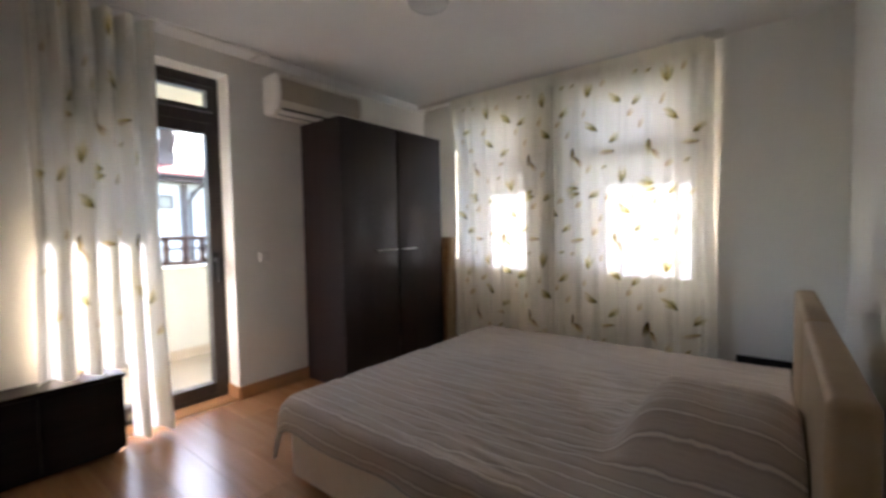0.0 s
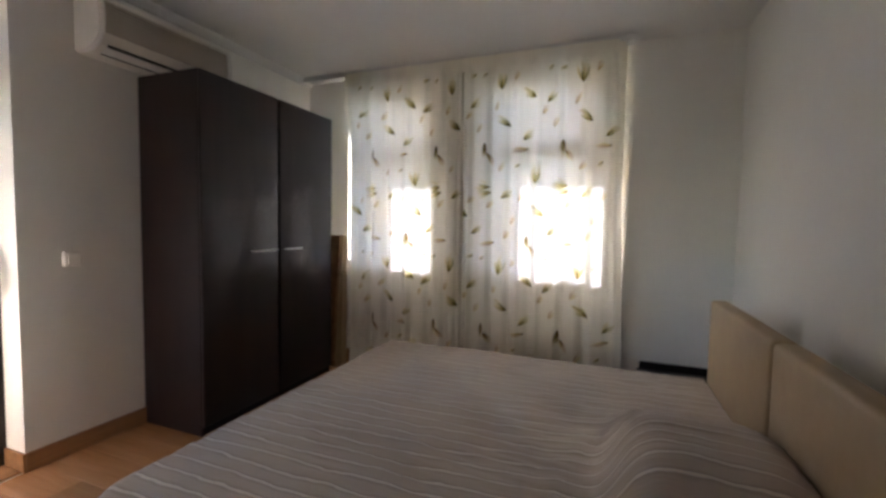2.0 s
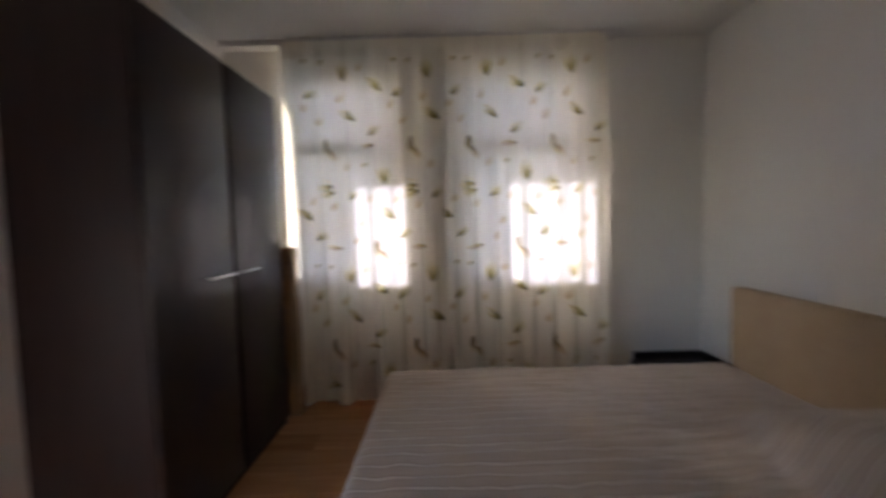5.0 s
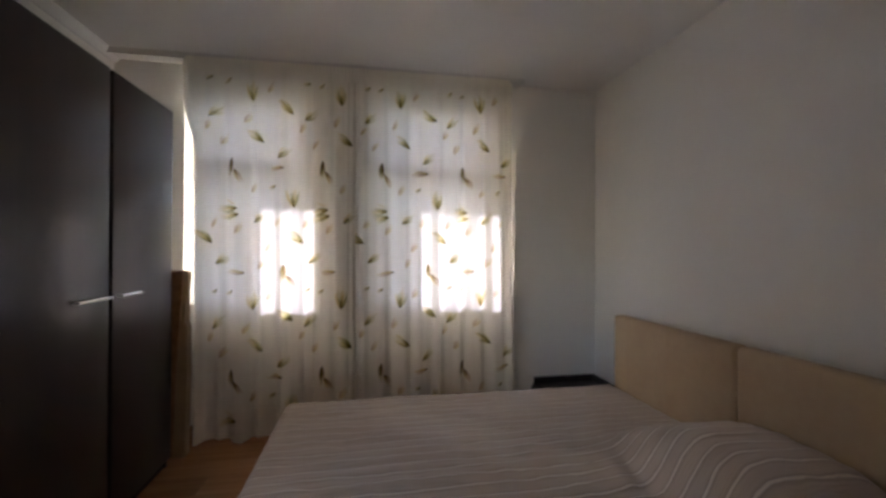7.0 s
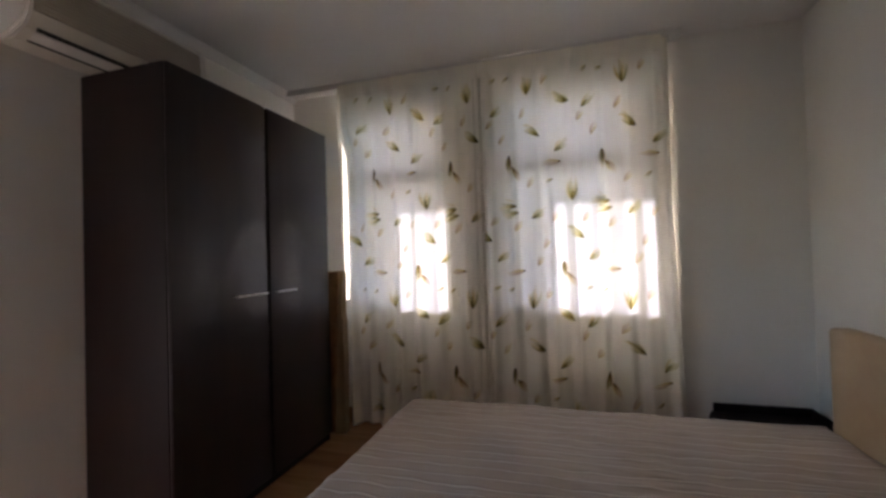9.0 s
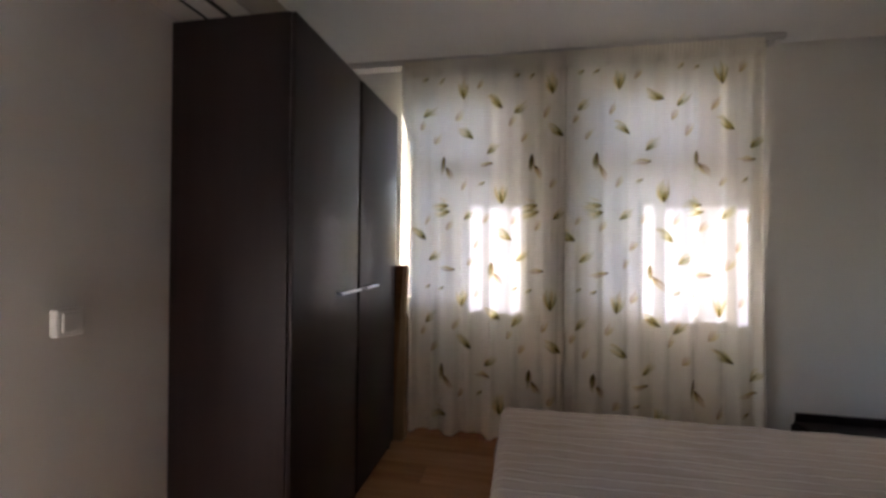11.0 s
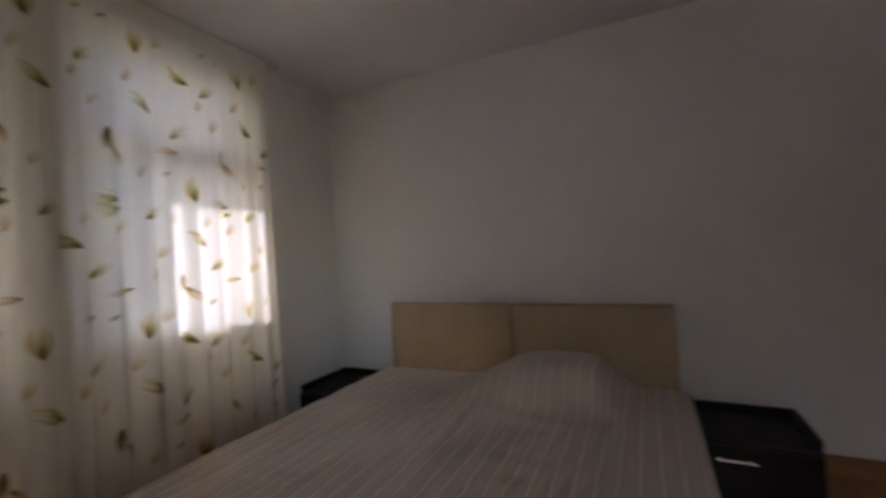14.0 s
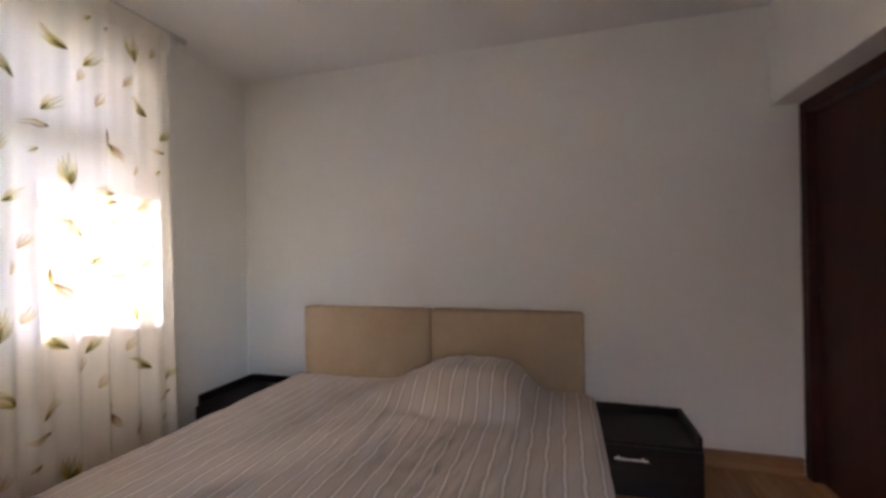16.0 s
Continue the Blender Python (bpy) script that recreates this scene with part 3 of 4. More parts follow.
part("cloth", cloth(bmesh.new(), side_at(0), BC0, BC1, lambda y: 0.47 if y < 0.725 else 0.03 + 0.012 * math.sin(31 * y), 2.45, 170, 24), SHEER, bc, smooth=True)
printed(bc, side_at(0.004), BC0, BC1, 0.05, 2.45, 0.40, 1.85, 0.42, 5, 0.55)
rail2 = thing("curtain_rail", (-2.12, 0.9, 2.47), "white metal curtain rail above the balcony door", "curtain rail")
bm = bmesh.new()
tube(bm, [(-2.09, 0.30, 2.475), (-2.09, 1.62, 2.475)], 0.011)
part("rod", bm, ROD, rail2)
for y in (0.33, 0.95, 1.58):
    bm = box_bm(W + 0.001, -2.09, y - 0.012, y + 0.012, 2.468, 2.482, 0.003)
    part("bracket", bm, ROD, rail2)


# ---- wardrobe ----
def wardrobe():
    x0, x1, y0, y1, top = W + 0.004, -1.745, 1.975, 3.165, 2.07
    w = thing("wardrobe", (0.5 * (x0 + x1), 0.5 * (y0 + y1), 0), "tall dark wenge two-door wardrobe with steel bar handles", "wardrobe")
    xb = x1 - 0.022
    bm = bmesh.new()
    box(bm, x0 + 0.02, xb - 0.01, y0 + 0.02, y1 - 0.02, 0, 0.06)
    part("plinth", bm, WENGE_H, w)
    part("side_panel", box_bm(x0, xb, y0, y0 + 0.02, 0, top, 0.002), WENGE, w)
    part("side_panel", box_bm(x0, xb, y1 - 0.02, y1, 0, top, 0.002), WENGE, w)
    part("top_panel", box_bm(x0, xb, y0 + 0.0205, y1 - 0.0205, top - 0.03, top - 0.001), WENGE_H, w)
    part("bottom_panel", box_bm(x0, xb, y0 + 0.0205, y1 - 0.0205, 0.0605, 0.08), WENGE_H, w)
    part("back_panel", box_bm(x0, x0 + 0.006, y0 + 0.0205, y1 - 0.0205, 0.0805, top - 0.0305), WENGE, w)
    mid = 2.570
    for a, b, side in ((y0, mid - 0.010, 1), (mid + 0.010, y1, -1)):
        dr = part("door", box_bm(xb + 0.002, x1, a + 0.001, b - 0.001, 0.055, top - 0.002, 0.005, 3), WENGE, w, smooth=True)
        h0, h1 = (2.307, 2.525) if side > 0 else (2.60, 2.768)
        bm = bmesh.new()
        tube(bm, [(x1 + 0.03, h0, 1.052), (x1 + 0.03, h1, 1.052)], 0.006)
        for hy in (h0 + 0.02, h1 - 0.02):
            tube(bm, [(x1 - 0.001, hy, 1.052), (x1 + 0.03, hy, 1.052)], 0.004)
        part("handle", bm, STEEL, dr, "brushed steel bar handle", True)


wardrobe()


# ---- air conditioner on the west wall ----
def air_conditioner():
    y0, y1, z0, z1 = 1.66, 2.46, 2.09, 2.37
    a = thing("air_conditioner", (W, 0.5 * (y0 + y1), z0), "cream wall-mounted split air conditioner above the wardrobe", "air conditioner")
    prof = [(W + 0.002, z0 + 0.005), (W + 0.10, z0), (W + 0.165, z0 + 0.035), (W + 0.198, z0 + 0.085), (W + 0.205, z0 + 0.16), (W + 0.195, z1 - 0.03), (W + 0.17, z1), (W + 0.002, z1)]
    bm = prism(bmesh.new(), prof, "y", y0 + 0.03, y1 - 0.03)
    body = part("body", bm, PLASTIC, a)
    for ya, yb in ((y0, y0 + 0.0295), (y1 - 0.0295, y1)):
        bm = prism(bmesh.new(), [(u + (0.02 if u > W + 0.15 else 0.006 if u > W + 0.05 else 0), v + (0.004 if v > z0 + 0.2 else -0.002)) for u, v in prof], "y", ya, yb)
        bmesh.ops.bevel(bm, geom=list(bm.edges), offset=0.011, segments=3, affect="EDGES")
        part("end_cap", bm, SWITCH, a, "white rounded end cap", True)
    # louvre flap and dark slots
    n = Vector((0.033, 0, -0.06)).normalized()
    for (u0, v0), (u1, v1), mt, nm in (((W + 0.167, z0 + 0.030), (W + 0.174, z0 + 0.041), PLASTIC_D, "slot"), ((W + 0.113, z0 + 0.001), (W + 0.120, z0 + 0.005), PLASTIC_D, "slot"), ((W + 0.123, z0 + 0.005), (W + 0.163, z0 + 0.027), SWITCH, "flap")):
        lift = 0.0035
        off = Vector((0.5, -0.86)) * lift
        bm = prism(bmesh.new(), [(u0, v0), (u1, v1), (u1 + off.x, v1 + off.y), (u0 + off.x, v0 + off.y)], "y", y0 + 0.06, y1 - 0.06)
        part(nm, bm, mt, a)
    # The front grille is a darker beige than the body and end caps.
    bm = prism(bmesh.new(), [(W + 0.196, z0 + 0.088), (W + 0.2075, z0 + 0.092), (W + 0.2085, z0 + 0.16), (W + 0.199, z1 - 0.032), (W + 0.19, z1 - 0.03)], "y", y0 + 0.034, y1 - 0.034)
    part("front_grille", bm, GRILLE, a, "darker beige front grille")
    for k in range(8):
        z = z0 + 0.105 + k * 0.017
        part("grille_rib", box_bm(W + 0.2, W + 0.2115, y0 + 0.04, y1 - 0.04, z, z + 0.008, 0.002), GRILLE, a)


air_conditioner()

# light switch beside the balcony door
sw = thing("light_switch", (W, 1.62, 1.03), "white plastic light switch on the wall", "light switch")
part("plate", box_bm(W + 0.001, W + 0.030, 1.578, 1.656, 0.990, 1.068, 0.006), SWITCH, sw)
part("rocker", box_bm(W + 0.0295, W + 0.037, 1.590, 1.645, 1.002, 1.057, 0.003), SWITCH, sw)



# round ceiling lamp
lamp = thing("ceiling_lamp", (-0.765, 1.85, CEIL), "round white opal glass ceiling lamp, switched off", "ceiling lamp")
bm = bmesh.new()
tube(bm, [(-0.765, 1.85, CEIL - 0.001), (-0.765, 1.85, CEIL - 0.02)], 0.085, 32)
part("base", bm, ROD, lamp, smooth=True)
bm = bmesh.new()
tube(bm, [(-0.765, 1.85, CEIL - 0.0205), (-0.765, 1.85, CEIL - 0.04), (-0.765, 1.85, CEIL - 0.06), (-0.765, 1.85, CEIL - 0.07)], [0.115, 0.108, 0.075, 0.02], 32)
part("shade", bm, LAMPGLASS, lamp, smooth=True)


# ---- bed ----
BX0, BX1, BY0, BY1, BZ = -1.065, 0.875, 1.04, 2.91, 0.43
bed = thing("bed", (0, 2.0, 0), "double bed with a beige upholstered two-panel headboard and cream base", "bed")
part("base", box_bm(BX0 + 0.03, BX1 - 0.002, BY0 + 0.03, BY1 - 0.03, 0.035, 0.26, 0.02, 3), BEDBASE, bed, "cream leatherette bed base", True)
part("mattress", box_bm(BX0 + 0.04, BX1 - 0.004, BY0 + 0.04, BY1 - 0.04, 0.262, 0.405, 0.035, 3), BEDBASE, bed, smooth=True)
for x in (BX0 + 0.12, BX1 - 0.12):
    for y in (BY0 + 0.12, BY1 - 0.12):
        part("leg", box_bm(x - 0.03, x + 0.03, y - 0.03, y + 0.03, 0, 0.034), BLACKMETAL, bed)
for a, b in ((1.092, 1.968), (1.970, 2.846)):
    part("headboard_panel", box_bm(BX1, BX1 + 0.085, a, b, 0.10, 0.87, 0.022, 4), HEADBOARD, bed, "beige leatherette headboard panel", True)
for y in (1.35, 2.6):
    part("headboard_leg", box_bm(BX1 + 0.02, BX1 + 0.06, y - 0.04, y + 0.04, 0, 0.10), BLACKMETAL, bed)


def pillow_rise(x, y):
    """Height of the spread over the pillow at the head of the bed."""
    dy, dx = y - 1.68, x - 0.68
    main = 0.19 * math.exp(-abs(dy / (0.40 if dy > 0 else 0.31)) ** (3.0 if dy > 0 else 6.0) - abs(dx / (0.285 if dx < 0 else 0.26)) ** (7.0 if dx < 0 else 4.0))
    ease = 0.022 * math.exp(-((x - 0.45) / 0.35) ** 2 - ((y - 1.6) / 0.55) ** 2)
    return main + ease


def spread():
    sp = bpy.data.meshes.new("bedspread")
    bm = bmesh.new()
    uvl = bm.loops.layers.uv.new("UVMap")
    r = 0.05
    over = 0.135
    def edge(s):
        """Outward and downward place of cloth s metres past the bed's edge."""
        if s <= -r:
            return s, 0.0
        t = s + r
        if t < r * math.pi / 2:
            return -r + r * math.sin(t / r), r * (1 - math.cos(t / r))
        return 0.0 + 0.03 * (t - r * math.pi / 2), r + (t - r * math.pi / 2)
    nx, ny = 170, 280
    a0, a1 = BX0 - over, BX1 - 0.005
    b0, b1 = BY0 - over, BY1 + over
    grid = []
    for i in range(nx + 1):
        x = a0 + (a1 - a0) * i / nx
        row = []
        for j in range(ny + 1):
            y = b0 + (b1 - b0) * j / ny
            ox, dx = edge(BX0 - x)
            s = max(BY0 - y, y - BY1)
            oy, dy = edge(s)
            px = BX0 - ox
            py = BY0 - oy if BY0 - y > y - BY1 else BY1 + oy
            both = min(dx, dy)
            drop = max(dx, dy) + 0.95 * both
            if both > 0.02:
                px -= 0.16 * both
                py += (-0.16 if y < 2 else 0.16) * both
            hang = max(0.0, max(dx, dy) - 0.05)
            wave = 0.09 * hang * math.sin(17 * (x - y) + 2.0 * math.sin(5 * x))
            if dx > dy:
                px += wave
            else:
                py += wave
            z = BZ - drop + 0.0025 * noise.noise(Vector((x * 5, y * 9, 0.3))) + 0.006 * noise.noise(Vector((x * 1.7, y * 1.7, 2.1)))
            if drop < 0.06:
                z += pillow_rise(x, y) + 0.005 * noise.noise(Vector((x * 3, y * 20, 5.0))) + 0.004 * noise.noise(Vector((x * 13, y * 6, 9.0)))
                crease = 0.008 * math.exp(-((y - 2.02 - 0.05 * math.sin(2.5 * x)) / 0.035) ** 2)
                z += crease
                # puckers along the weave, deepest on the near half of the bed, and a rumple below the pillow
                near = math.exp(-((x + 0.15) / 0.55) ** 2 - ((y - 1.45) / 0.42) ** 2)
                z += (0.0038 + 0.0075 * near) * noise.noise(Vector((x * 4.5, y * 34 + 2.2 * math.sin(3 * x), 7.7)))
                rum = math.exp(-((x - 0.30 - 0.25 * (y - 1.9)) / 0.045) ** 2 - ((y - 1.90) / 0.16) ** 2)
                z += 0.014 * rum + 0.006 * math.exp(-((x - 0.22) / 0.03) ** 2 - ((y - 1.62) / 0.2) ** 2)
            row.append((bm.verts.new((px, py, z)), x, y))
        grid.append(row)
    for p, q in zip(grid, grid[1:]):
        for j in range(ny):
            quad = (p[j], q[j], q[j + 1], p[j + 1])
            f = bm.faces.new([v for v, _, _ in quad])
            f.smooth = True
            for lp, (_, x, y) in zip(f.loops, quad):
                bend = 0.12 * pillow_rise(x, y) * (y - 1.62)
                lp[uvl].uv = (x, y + bend)
    border = [grid[i][0][0].co.copy() for i in range(nx, -1, -1)] + [grid[0][j][0].co.copy() for j in range(1, ny + 1)] + [grid[i][ny][0].co.copy() for i in range(1, nx + 1)]
    bm.to_mesh(sp)
    bm.free()
    sp.materials.append(SPREAD)
    cover = thing("bedspread", (0, 2.0, BZ), "taupe woven bedspread with thin cream stripes spread over the bed", "bedspread")
    ob = new("cloth", sp)
    ob.parent, ob.matrix_parent_inverse = cover, base_of(cover).inverted()
    part("hem", tube(bmesh.new(), border, 0.0055, 6), HEM, cover, "taupe stitched hem", True)
    so = ob.modifiers.new("thickness", "SOLIDIFY")
    so.thickness, so.offset = 0.006, -1


spread()


# ---- bedside tables ----
def nightstand(y0, y1, x0=0.67):
    x1, z0, top = 1.075, 0.02, 0.285
    n = thing("nightstand", (x1, 0.5 * (y0 + y1), 0), "low dark wenge bedside table with a rimmed top and one drawer", "nightstand", "bedside tables")
    t = 0.018
    bm = bmesh.new()
    box(bm, x0 + 0.02, x1, y0, y0 + t, z0, top + 0.045, 0.002)
    box(bm, x0 + 0.02, x1, y1 - t, y1, z0, top + 0.045, 0.002)
    box(bm, x1 - t, x1 - 0.001, y0 + t, y1 - t, z0, top + 0.045, 0.002)
    box(bm, x0 + 0.02, x1 - t, y0 + t, y1 - t, z0, z0 + t)
    part("body", bm, WENGE_H, n)
    part("top", box_bm(x0 + 0.004, x1 - t, y0 + t, y1 - t, top - 0.018, top, 0.002), WENGE_H, n)
    dr = part("drawer", box_bm(x0, x0 + 0.019, y0 + 0.001, y1 - 0.001, z0 + 0.002, top - 0.021, 0.002), WENGE_H, n)
    ym = 0.5 * (y0 + y1) + 0.07
    bm = bmesh.new()
    zh = top - 0.075
    tube(bm, [(x0 - 0.024, ym - 0.075, zh), (x0 - 0.024, ym + 0.075, zh)], 0.0045)
    for y in (ym - 0.055, ym + 0.055):
        tube(bm, [(x0 + 0.001, y, zh), (x0 - 0.024, y, zh)], 0.004)
    part("handle", bm, STEEL, dr, "brushed steel bar handle", True)
    for x in (x0 + 0.09, x1 - 0.06):
        for y in (y0 + 0.07, y1 - 0.07):
            part("foot", box_bm(x - 0.02, x + 0.02, y - 0.02, y + 0.02, 0, z0 - 0.0005), BLACKMETAL, n)


nightstand(0.585, 1.075)
nightstand(2.925, 3.425, 0.575)


# ---- low cabinet beside the balcony curtain ----
def low_cabinet():
    x0, x1, y0, y1, top = W + 0.02, -2.03, S + 0.025, 0.67, 0.45
    c = thing("low_cabinet", (x0, 0.5 * (y0 + y1), 0), "low dark wenge cabinet against the wall by the curtain", "cabinet")
    part("body", box_bm(x0, x1 - 0.02, y0, y1, 0.03, top - 0.022, 0.002), WENGE_H, c)
    part("top", box_bm(x0, x1 + 0.006, y0 - 0.004, y1 + 0.008, top - 0.0215, top, 0.003), WENGE_H, c)
    for a, b in ((y0 + 0.002, 0.318), (0.322, y1 - 0.002)):
        part("drawer", box_bm(x1 - 0.0195, x1, a, b, 0.035, top - 0.026, 0.002), WENGE_H, c)
    part("plinth", box_bm(x0 + 0.02, x1 - 0.05, y0 + 0.02, y1 - 0.02, 0, 0.0295), BLACKMETAL, c)


low_cabinet()


# ---- leaning panel in the corner behind the wardrobe ----
def leaning_board():
    b = thing("leaning_board", (-1.80, 3.33, 0), "beige upholstered board leaning upright in the corner behind the wardrobe", "board")
    prof = [(-2.05, 0.0), (-1.705, 0.0), (-1.698, 0.5), (-1.70, 0.8), (-1.722, 0.83), (-1.700, 1.10), (-1.706, 1.137), (-2.05, 1.137)]
    bm = prism(bmesh.new(), prof, "y", 3.255, 3.33)
    bmesh.ops.bevel(bm, geom=list(bm.edges), offset=0.008, segments=2, affect="EDGES")
    part("panel", bm, HEADBOARD, b)
    bm = prism(bmesh.new(), [(-2.04, 0.02), (-1.775, 0.02), (-1.755, 0.5), (-1.716, 1.10), (-1.718, 1.13), (-2.04, 1.13)], "y", 3.235, 3.2545)
    part("backing", bm, SKIRT, b, "brown wooden backing")


leaning_board()


# ---- balcony ----
BX = -3.80
structure("balcony_floor", box_bm(BX - 0.15, W - THICK, -2.2, 4.6, -0.2, -0.02), BTILE, "beige tiled balcony floor")
structure("parapet", box_bm(BX - 0.14, BX, -2.2, 4.6, -0.02, 0.855), STUCCO, "cream rendered balcony parapet")
structure("parapet_coping", box_bm(BX - 0.16, BX + 0.02, -2.2, 4.6, 0.8555, 0.885, 0.006), STUCCO, "pale coping on the balcony parapet")
structure("balcony_skirting", box_bm(BX + 0.0005, BX + 0.012, -2.2, 4.6, -0.02, 0.08, 0.003), BTILE, "beige tile skirting")
structure("balcony_ceiling", box_bm(BX - 0.25, W - THICK, -2.2, 4.6, 2.50, 2.66), STUCCO, "cream rendered balcony ceiling")
structure("balcony_edge_beam", box_bm(BX - 0.16, BX, -2.2, 4.6, 2.42, 2.50), STUCCO, "cream rendered beam at the balcony's edge")
# Unseen end walls are added; the north one limits sun on the balcony door.
for y in (-2.35, 2.68):
    structure("unseen_balcony_end_wall", box_bm(BX, W - THICK, y, y + 0.14, -0.018, 2.419), STUCCO, "unseen cream end wall added to limit light on the balcony")
rl = thing("balcony_railing", (BX - 0.07, 1.2, 0.885), "dark brown turned-wood railing on the balcony parapet", "railing")
xr = BX - 0.07
part("top_rail", box_bm(xr - 0.035, xr + 0.035, -2.2, 4.6, 1.15, 1.19, 0.006), RAILWOOD, rl)
part("bottom_rail", box_bm(xr - 0.025, xr + 0.025, -2.2, 4.6, 0.905, 0.94, 0.005), RAILWOOD, rl)
part("middle_rail", box_bm(xr - 0.012, xr + 0.012, -2.2, 4.6, 1.055, 1.075, 0.003), RAILWOOD, rl)
prof = [(-0.026, 0.9405), (0.026, 0.9405), (0.022, 0.97), (0.016, 1.0), (0.026, 1.04), (0.028, 1.09), (0.018, 1.12), (0.028, 1.1495), (-0.028, 1.1495), (-0.018, 1.12), (-0.028, 1.09), (-0.026, 1.04), (-0.016, 1.0), (-0.022, 0.97)]
bal_me = None
for k in range(40):
    y = -2.12 + 0.165 * k
    if bal_me is None:
        o = part("baluster", prism(bmesh.new(), prof, "x", xr - 0.02, xr + 0.02), RAILWOOD, rl)
        bal_me = o.data
    else:
        o = new("baluster", bal_me)
        o.parent, o.matrix_parent_inverse = rl, base_of(rl).inverted()
    o.location = (0, y, 0)
for y in (-2.0, 1.25, 4.5):
    part("bracket", box_bm(xr - 0.015, xr + 0.015, y - 0.02, y + 0.02, 0.8855, 0.9045), BLACKMETAL, rl)

# Unseen pier, added to cut the sun from the left part of window 1.
structure("sun_blocker_pier", box_bm(-2.40, -1.90, N + THICK + 0.002, 4.04, -0.2, 3.384), STUCCO, "unseen cream pier added outside to block sun on the left window")
# unseen overhang, added so that sun reaches only the lower part of the curtains
structure("sun_blocker_overhang", box_bm(-5.0, E + 0.6, N + THICK, 6.40, 3.385, 3.60), WHITEWALL, "unseen white overhang added to block sun on the upper windows")

# the unseen storeys below the room, added to cut sky light on the neighbour's wall
structure("building_lower_storey", box_bm(W - THICK, E + THICK, S - THICK, N + THICK, -6.0, -0.21), WHITEWALL, "unseen white block for the storeys below, added to shade the neighbour")

# ---- outside ----
structure("ground", box_bm(-400, 400, -400, 400, -6.5, -6.0), GRASS, "grass and paving far below the balcony")


def roof_slope(bm, x_low, x_high, y0, y1, z_low, z_high, pitch=0.32, th=0.07, bump_z=0.05):
    """A tiled slope that rises from x_low to x_high, with ribs along the fall."""
    n = max(1, int(round((y1 - y0) / pitch)))
    for i in range(n):
        a, b = y0 + (y1 - y0) * i / n, y0 + (y1 - y0) * (i + 1) / n
        m = 0.5 * (a + b)
        v = [bm.verts.new(p) for p in ((x_low, a, z_low), (x_low, m, z_low + bump_z), (x_low, b, z_low), (x_high, b, z_high), (x_high, m, z_high + bump_z), (x_high, a, z_high),
                                       (x_low, a, z_low - th), (x_low, b, z_low - th), (x_high, a, z_high - th), (x_high, b, z_high - th))]
        for f in ((0, 1, 4, 5), (1, 2, 3, 4), (6, 8, 9, 7), (0, 6, 7, 2, 1), (5, 4, 3, 9, 8)):
            bm.faces.new([v[k] for k in f])


def plain_window(parent, x, y0, y1, z0, z1, frame_mat, pane_mat):
    w = 0.06
    bm = bmesh.new()
    box(bm, x, x + 0.06, y0 - w, y0, z0 - w, z1 + w)
    box(bm, x, x + 0.06, y1, y1 + w, z0 - w, z1 + w)
    box(bm, x, x + 0.06, y0, y1, z0 - w, z0)
    box(bm, x, x + 0.06, y0, y1, z1, z1 + w)
    f = part("window", bm, frame_mat, parent)
    part("pane", box_bm(x + 0.004, x + 0.02, y0, y1, z0, z1), pane_mat, f)


DARKPANE = surface("dark_pane", (0.06, 0.065, 0.07), (0.10, 0.105, 0.11), 1.0, 0.1)


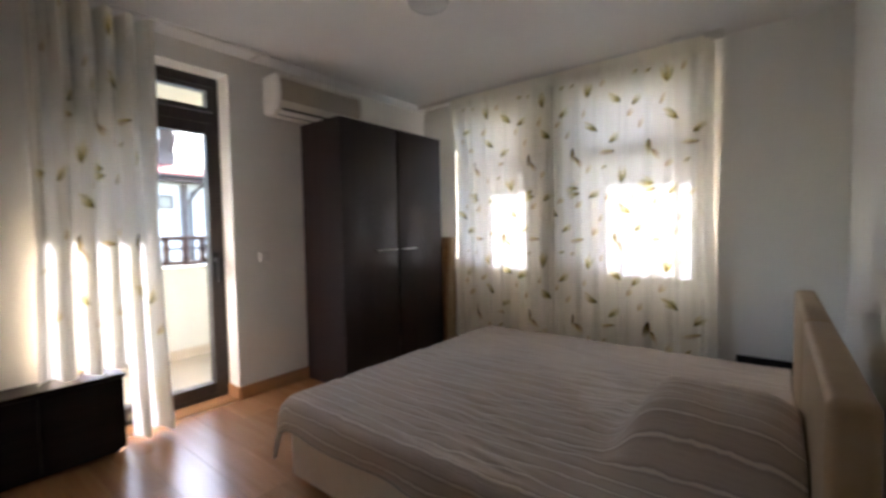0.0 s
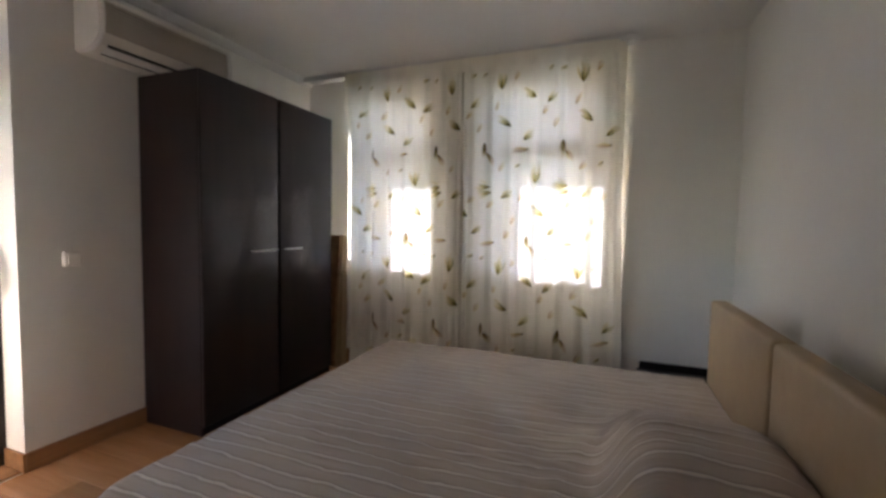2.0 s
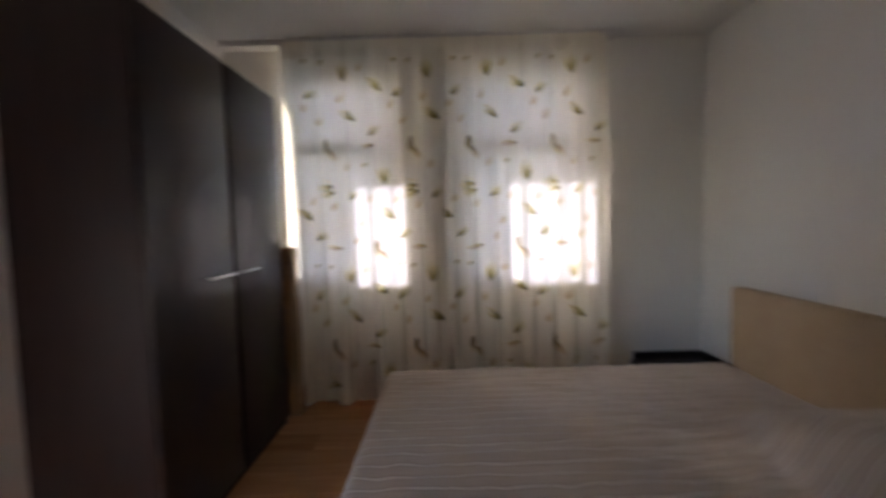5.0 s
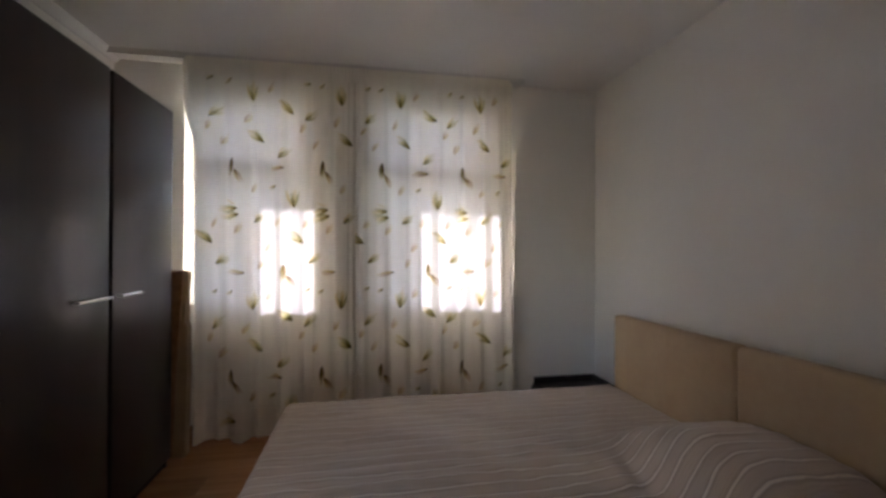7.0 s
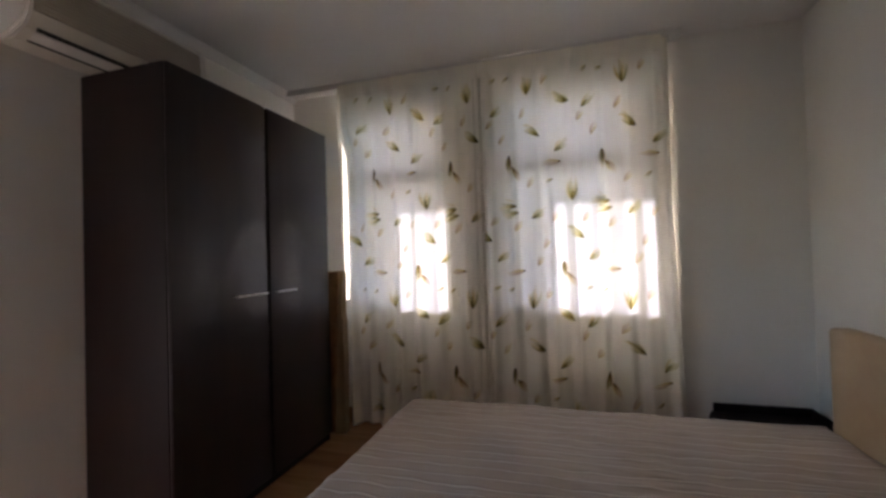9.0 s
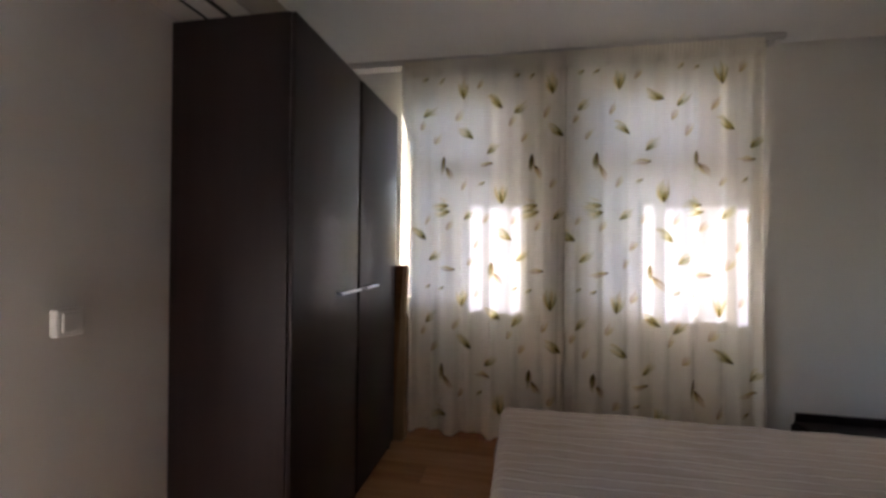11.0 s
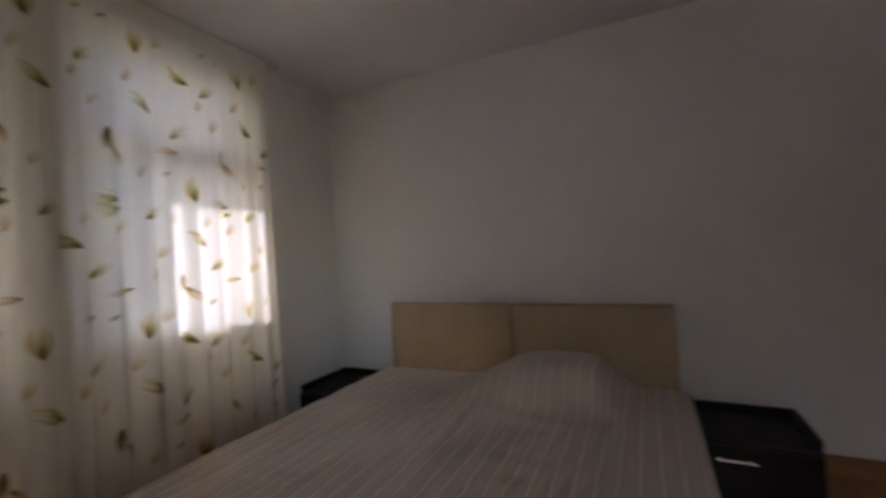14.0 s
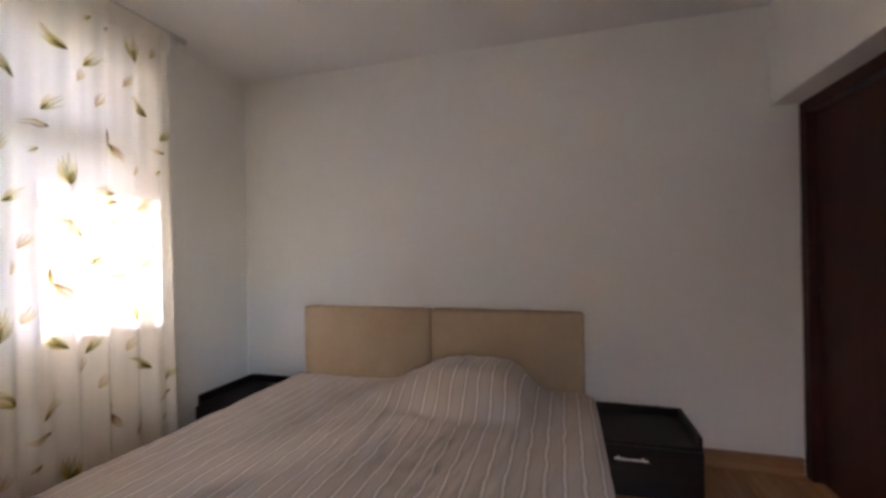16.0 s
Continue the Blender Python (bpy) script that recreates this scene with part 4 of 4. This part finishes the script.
def neighbour_house():
    X = -16.0
    h = thing("house", (X - 4, 2.0, -6), "white rendered house with dark timber upper storey and red tiled roofs", "house")
    part("wall", box_bm(X - 8, X, -6, 7.05, -6, 3.25), WHITEWALL, h)
    part("stone_base", box_bm(X - 8.1, X + 0.06, -6.1, 7.11, -6, 0.55), STONE, h, "grey stone plinth")
    part("upper_storey", box_bm(X - 7.2, X - 0.5, -5.5, 6.1, 3.3, 5.35), CLAD, h, "dark timber-clad upper storey")
    bm = bmesh.new()
    roof_slope(bm, X + 0.7, X - 0.5, -6.8, 8.9, 3.28, 3.72, bump_z=0.02)
    part("lower_roof", bm, ROOFTILE, h, "red tiled pent roof")
    part("gutter", box_bm(X + 0.66, X + 0.78, -6.8, 8.9, 3.12, 3.22, 0.02), BLACKMETAL, h)
    part("soffit", box_bm(X, X + 0.66, -6.8, 8.9, 3.02, 3.06), CLAD, h)
    bm = bmesh.new()
    roof_slope(bm, X + 0.55, X - 4.0, -6.6, 7.25, 5.40, 7.1)
    part("roof", bm, ROOFGREY, h, "weathered dark tiled roof")
    part("fascia", box_bm(X + 0.45, X + 0.54, -6.6, 7.25, 5.14, 5.33), WHITEWALL, h)
    part("eave_boards", box_bm(X - 0.5, X + 0.45, -6.6, 7.25, 5.16, 5.20), CLAD, h)
    for y in (2.4, 6.0):
        part("bracket", tube(bmesh.new(), [(X - 0.5, y, 4.2), (X + 0.35, y, 5.15)], 0.06, 6), CLAD, h)
    part("drainpipe", tube(bmesh.new(), [(X + 0.66, 6.80, 3.11), (X + 0.40, 6.52, 2.85), (X + 0.20, 6.30, 2.62), (X + 0.19, 6.28, 2.3), (X + 0.19, 6.28, -6)], 0.05, 8), BLACKMETAL, h, "dark drainpipe")
    for a, b in ((6.0, 6.22), (6.96, 7.16), (8.55, 8.75)):
        part("timber_post", box_bm(X + 0.001, X + 0.13, a, b, -6, 2.98, 0.01), CLAD, h, "dark timber post")
    part("porch_beam", box_bm(X + 0.002, X + 0.12, 7.161, 8.549, 2.45, 2.62, 0.01), CLAD, h, "dark timber beam")
    part("porch_eave_beam", box_bm(X + 0.002, X + 0.12, 7.161, 8.549, 2.86, 2.98, 0.01), CLAD, h)
    for a, b in ((6.2, 6.55), (7.16, 7.5)):
        part("brace", tube(bmesh.new(), [(X + 0.2, a, 2.3), (X + 0.45, b, 2.95)], 0.05, 6), CLAD, h)
    plain_window(h, X, 5.33, 5.72, 2.14, 2.5, CLAD, DARKPANE)
    plain_window(h, X, 1.6, 2.7, 1.2, 2.5, CLAD, DARKPANE)
    plain_window(h, X - 0.5, 3.2, 3.95, 3.95, 4.75, WHITEWALL, DARKPANE)
    plain_window(h, X - 0.5, 0.4, 1.5, 3.95, 4.75, WHITEWALL, DARKPANE)


neighbour_house()
ac = thing("outdoor_unit", (-16.3, 5.15, 4.45), "white outdoor air conditioner unit on the dark timber wall", "air conditioner")
part("case", box_bm(-16.46, -16.12, 4.76, 5.50, 4.50, 5.02, 0.03), WHITEWALL, ac)
bm = bmesh.new()
tube(bm, [(-16.119, 5.04, 4.76), (-16.10, 5.04, 4.76)], 0.2, 24)
part("fan_grille", bm, STONE, ac, "grey round fan grille")
for y in (4.88, 5.38):
    part("wall_bracket", box_bm(-16.5, -16.1, y - 0.03, y + 0.03, 4.43, 4.498), BLACKMETAL, ac)


def far_house(x, y0, y1, z_eave, storeys):
    h = thing("house", (x, 0.5 * (y0 + y1), -6), "distant white rendered house with rows of small windows", "house")
    part("wall", box_bm(x - 9, x, y0, y1, -6, z_eave), WHITEWALL, h)
    bm = bmesh.new()
    ym = 0.5 * (y0 + y1)
    prism(bm, [(y0 - 0.6, z_eave), (y1 + 0.6, z_eave), (ym, z_eave + 0.28 * (y1 - y0))], "x", x - 9.5, x + 0.5)
    part("roof", bm, ROOFTILE, h)
    n = int((y1 - y0) / 2.2)
    for s in range(storeys):
        for k in range(n):
            a = y0 + 0.8 + k * 2.2
            z = z_eave - 1.9 - 2.8 * s
            plain_window(h, x, a, a + 1.0, z, z + 1.2, WHITEWALL, DARKPANE)


far_house(-38, 15.0, 27.0, 4.6, 3)
far_house(-34, 29.0, 42.0, 3.6, 3)
far_house(-45, 1.0, 12.0, 3.0, 3)

# ---- floor boards, last ----
BOARD_W, BOARD_L = 0.193, 1.285
rows_n = int(math.ceil((N - S + 0.25) / BOARD_W))
board_me = {}
rnd = random.Random(4)
for r_i in range(rows_n):
    y0 = S - 0.24 + r_i * BOARD_W
    y1 = min(y0 + BOARD_W, N)
    x = W - (0.1 + 0.43 * (r_i % 3))
    while x < E:
        a, b = max(x, W), min(x + BOARD_L, E)
        x += BOARD_L
        if b - a < 0.05 or y1 - y0 < 0.02:
            continue
        key = (round(b - a, 3), round(y1 - y0, 3))
        if key not in board_me:
            bm = box_bm(0.0006, key[0] - 0.0006, 0.0006, key[1] - 0.0006, -0.0085, 0.0, 0.0011, 1)
            o = to_object("plank", bm, LAMINATE)
            board_me[key] = o.data
        else:
            o = new("plank", board_me[key])
        o.parent = floor
        o.location = (a, y0, 0)
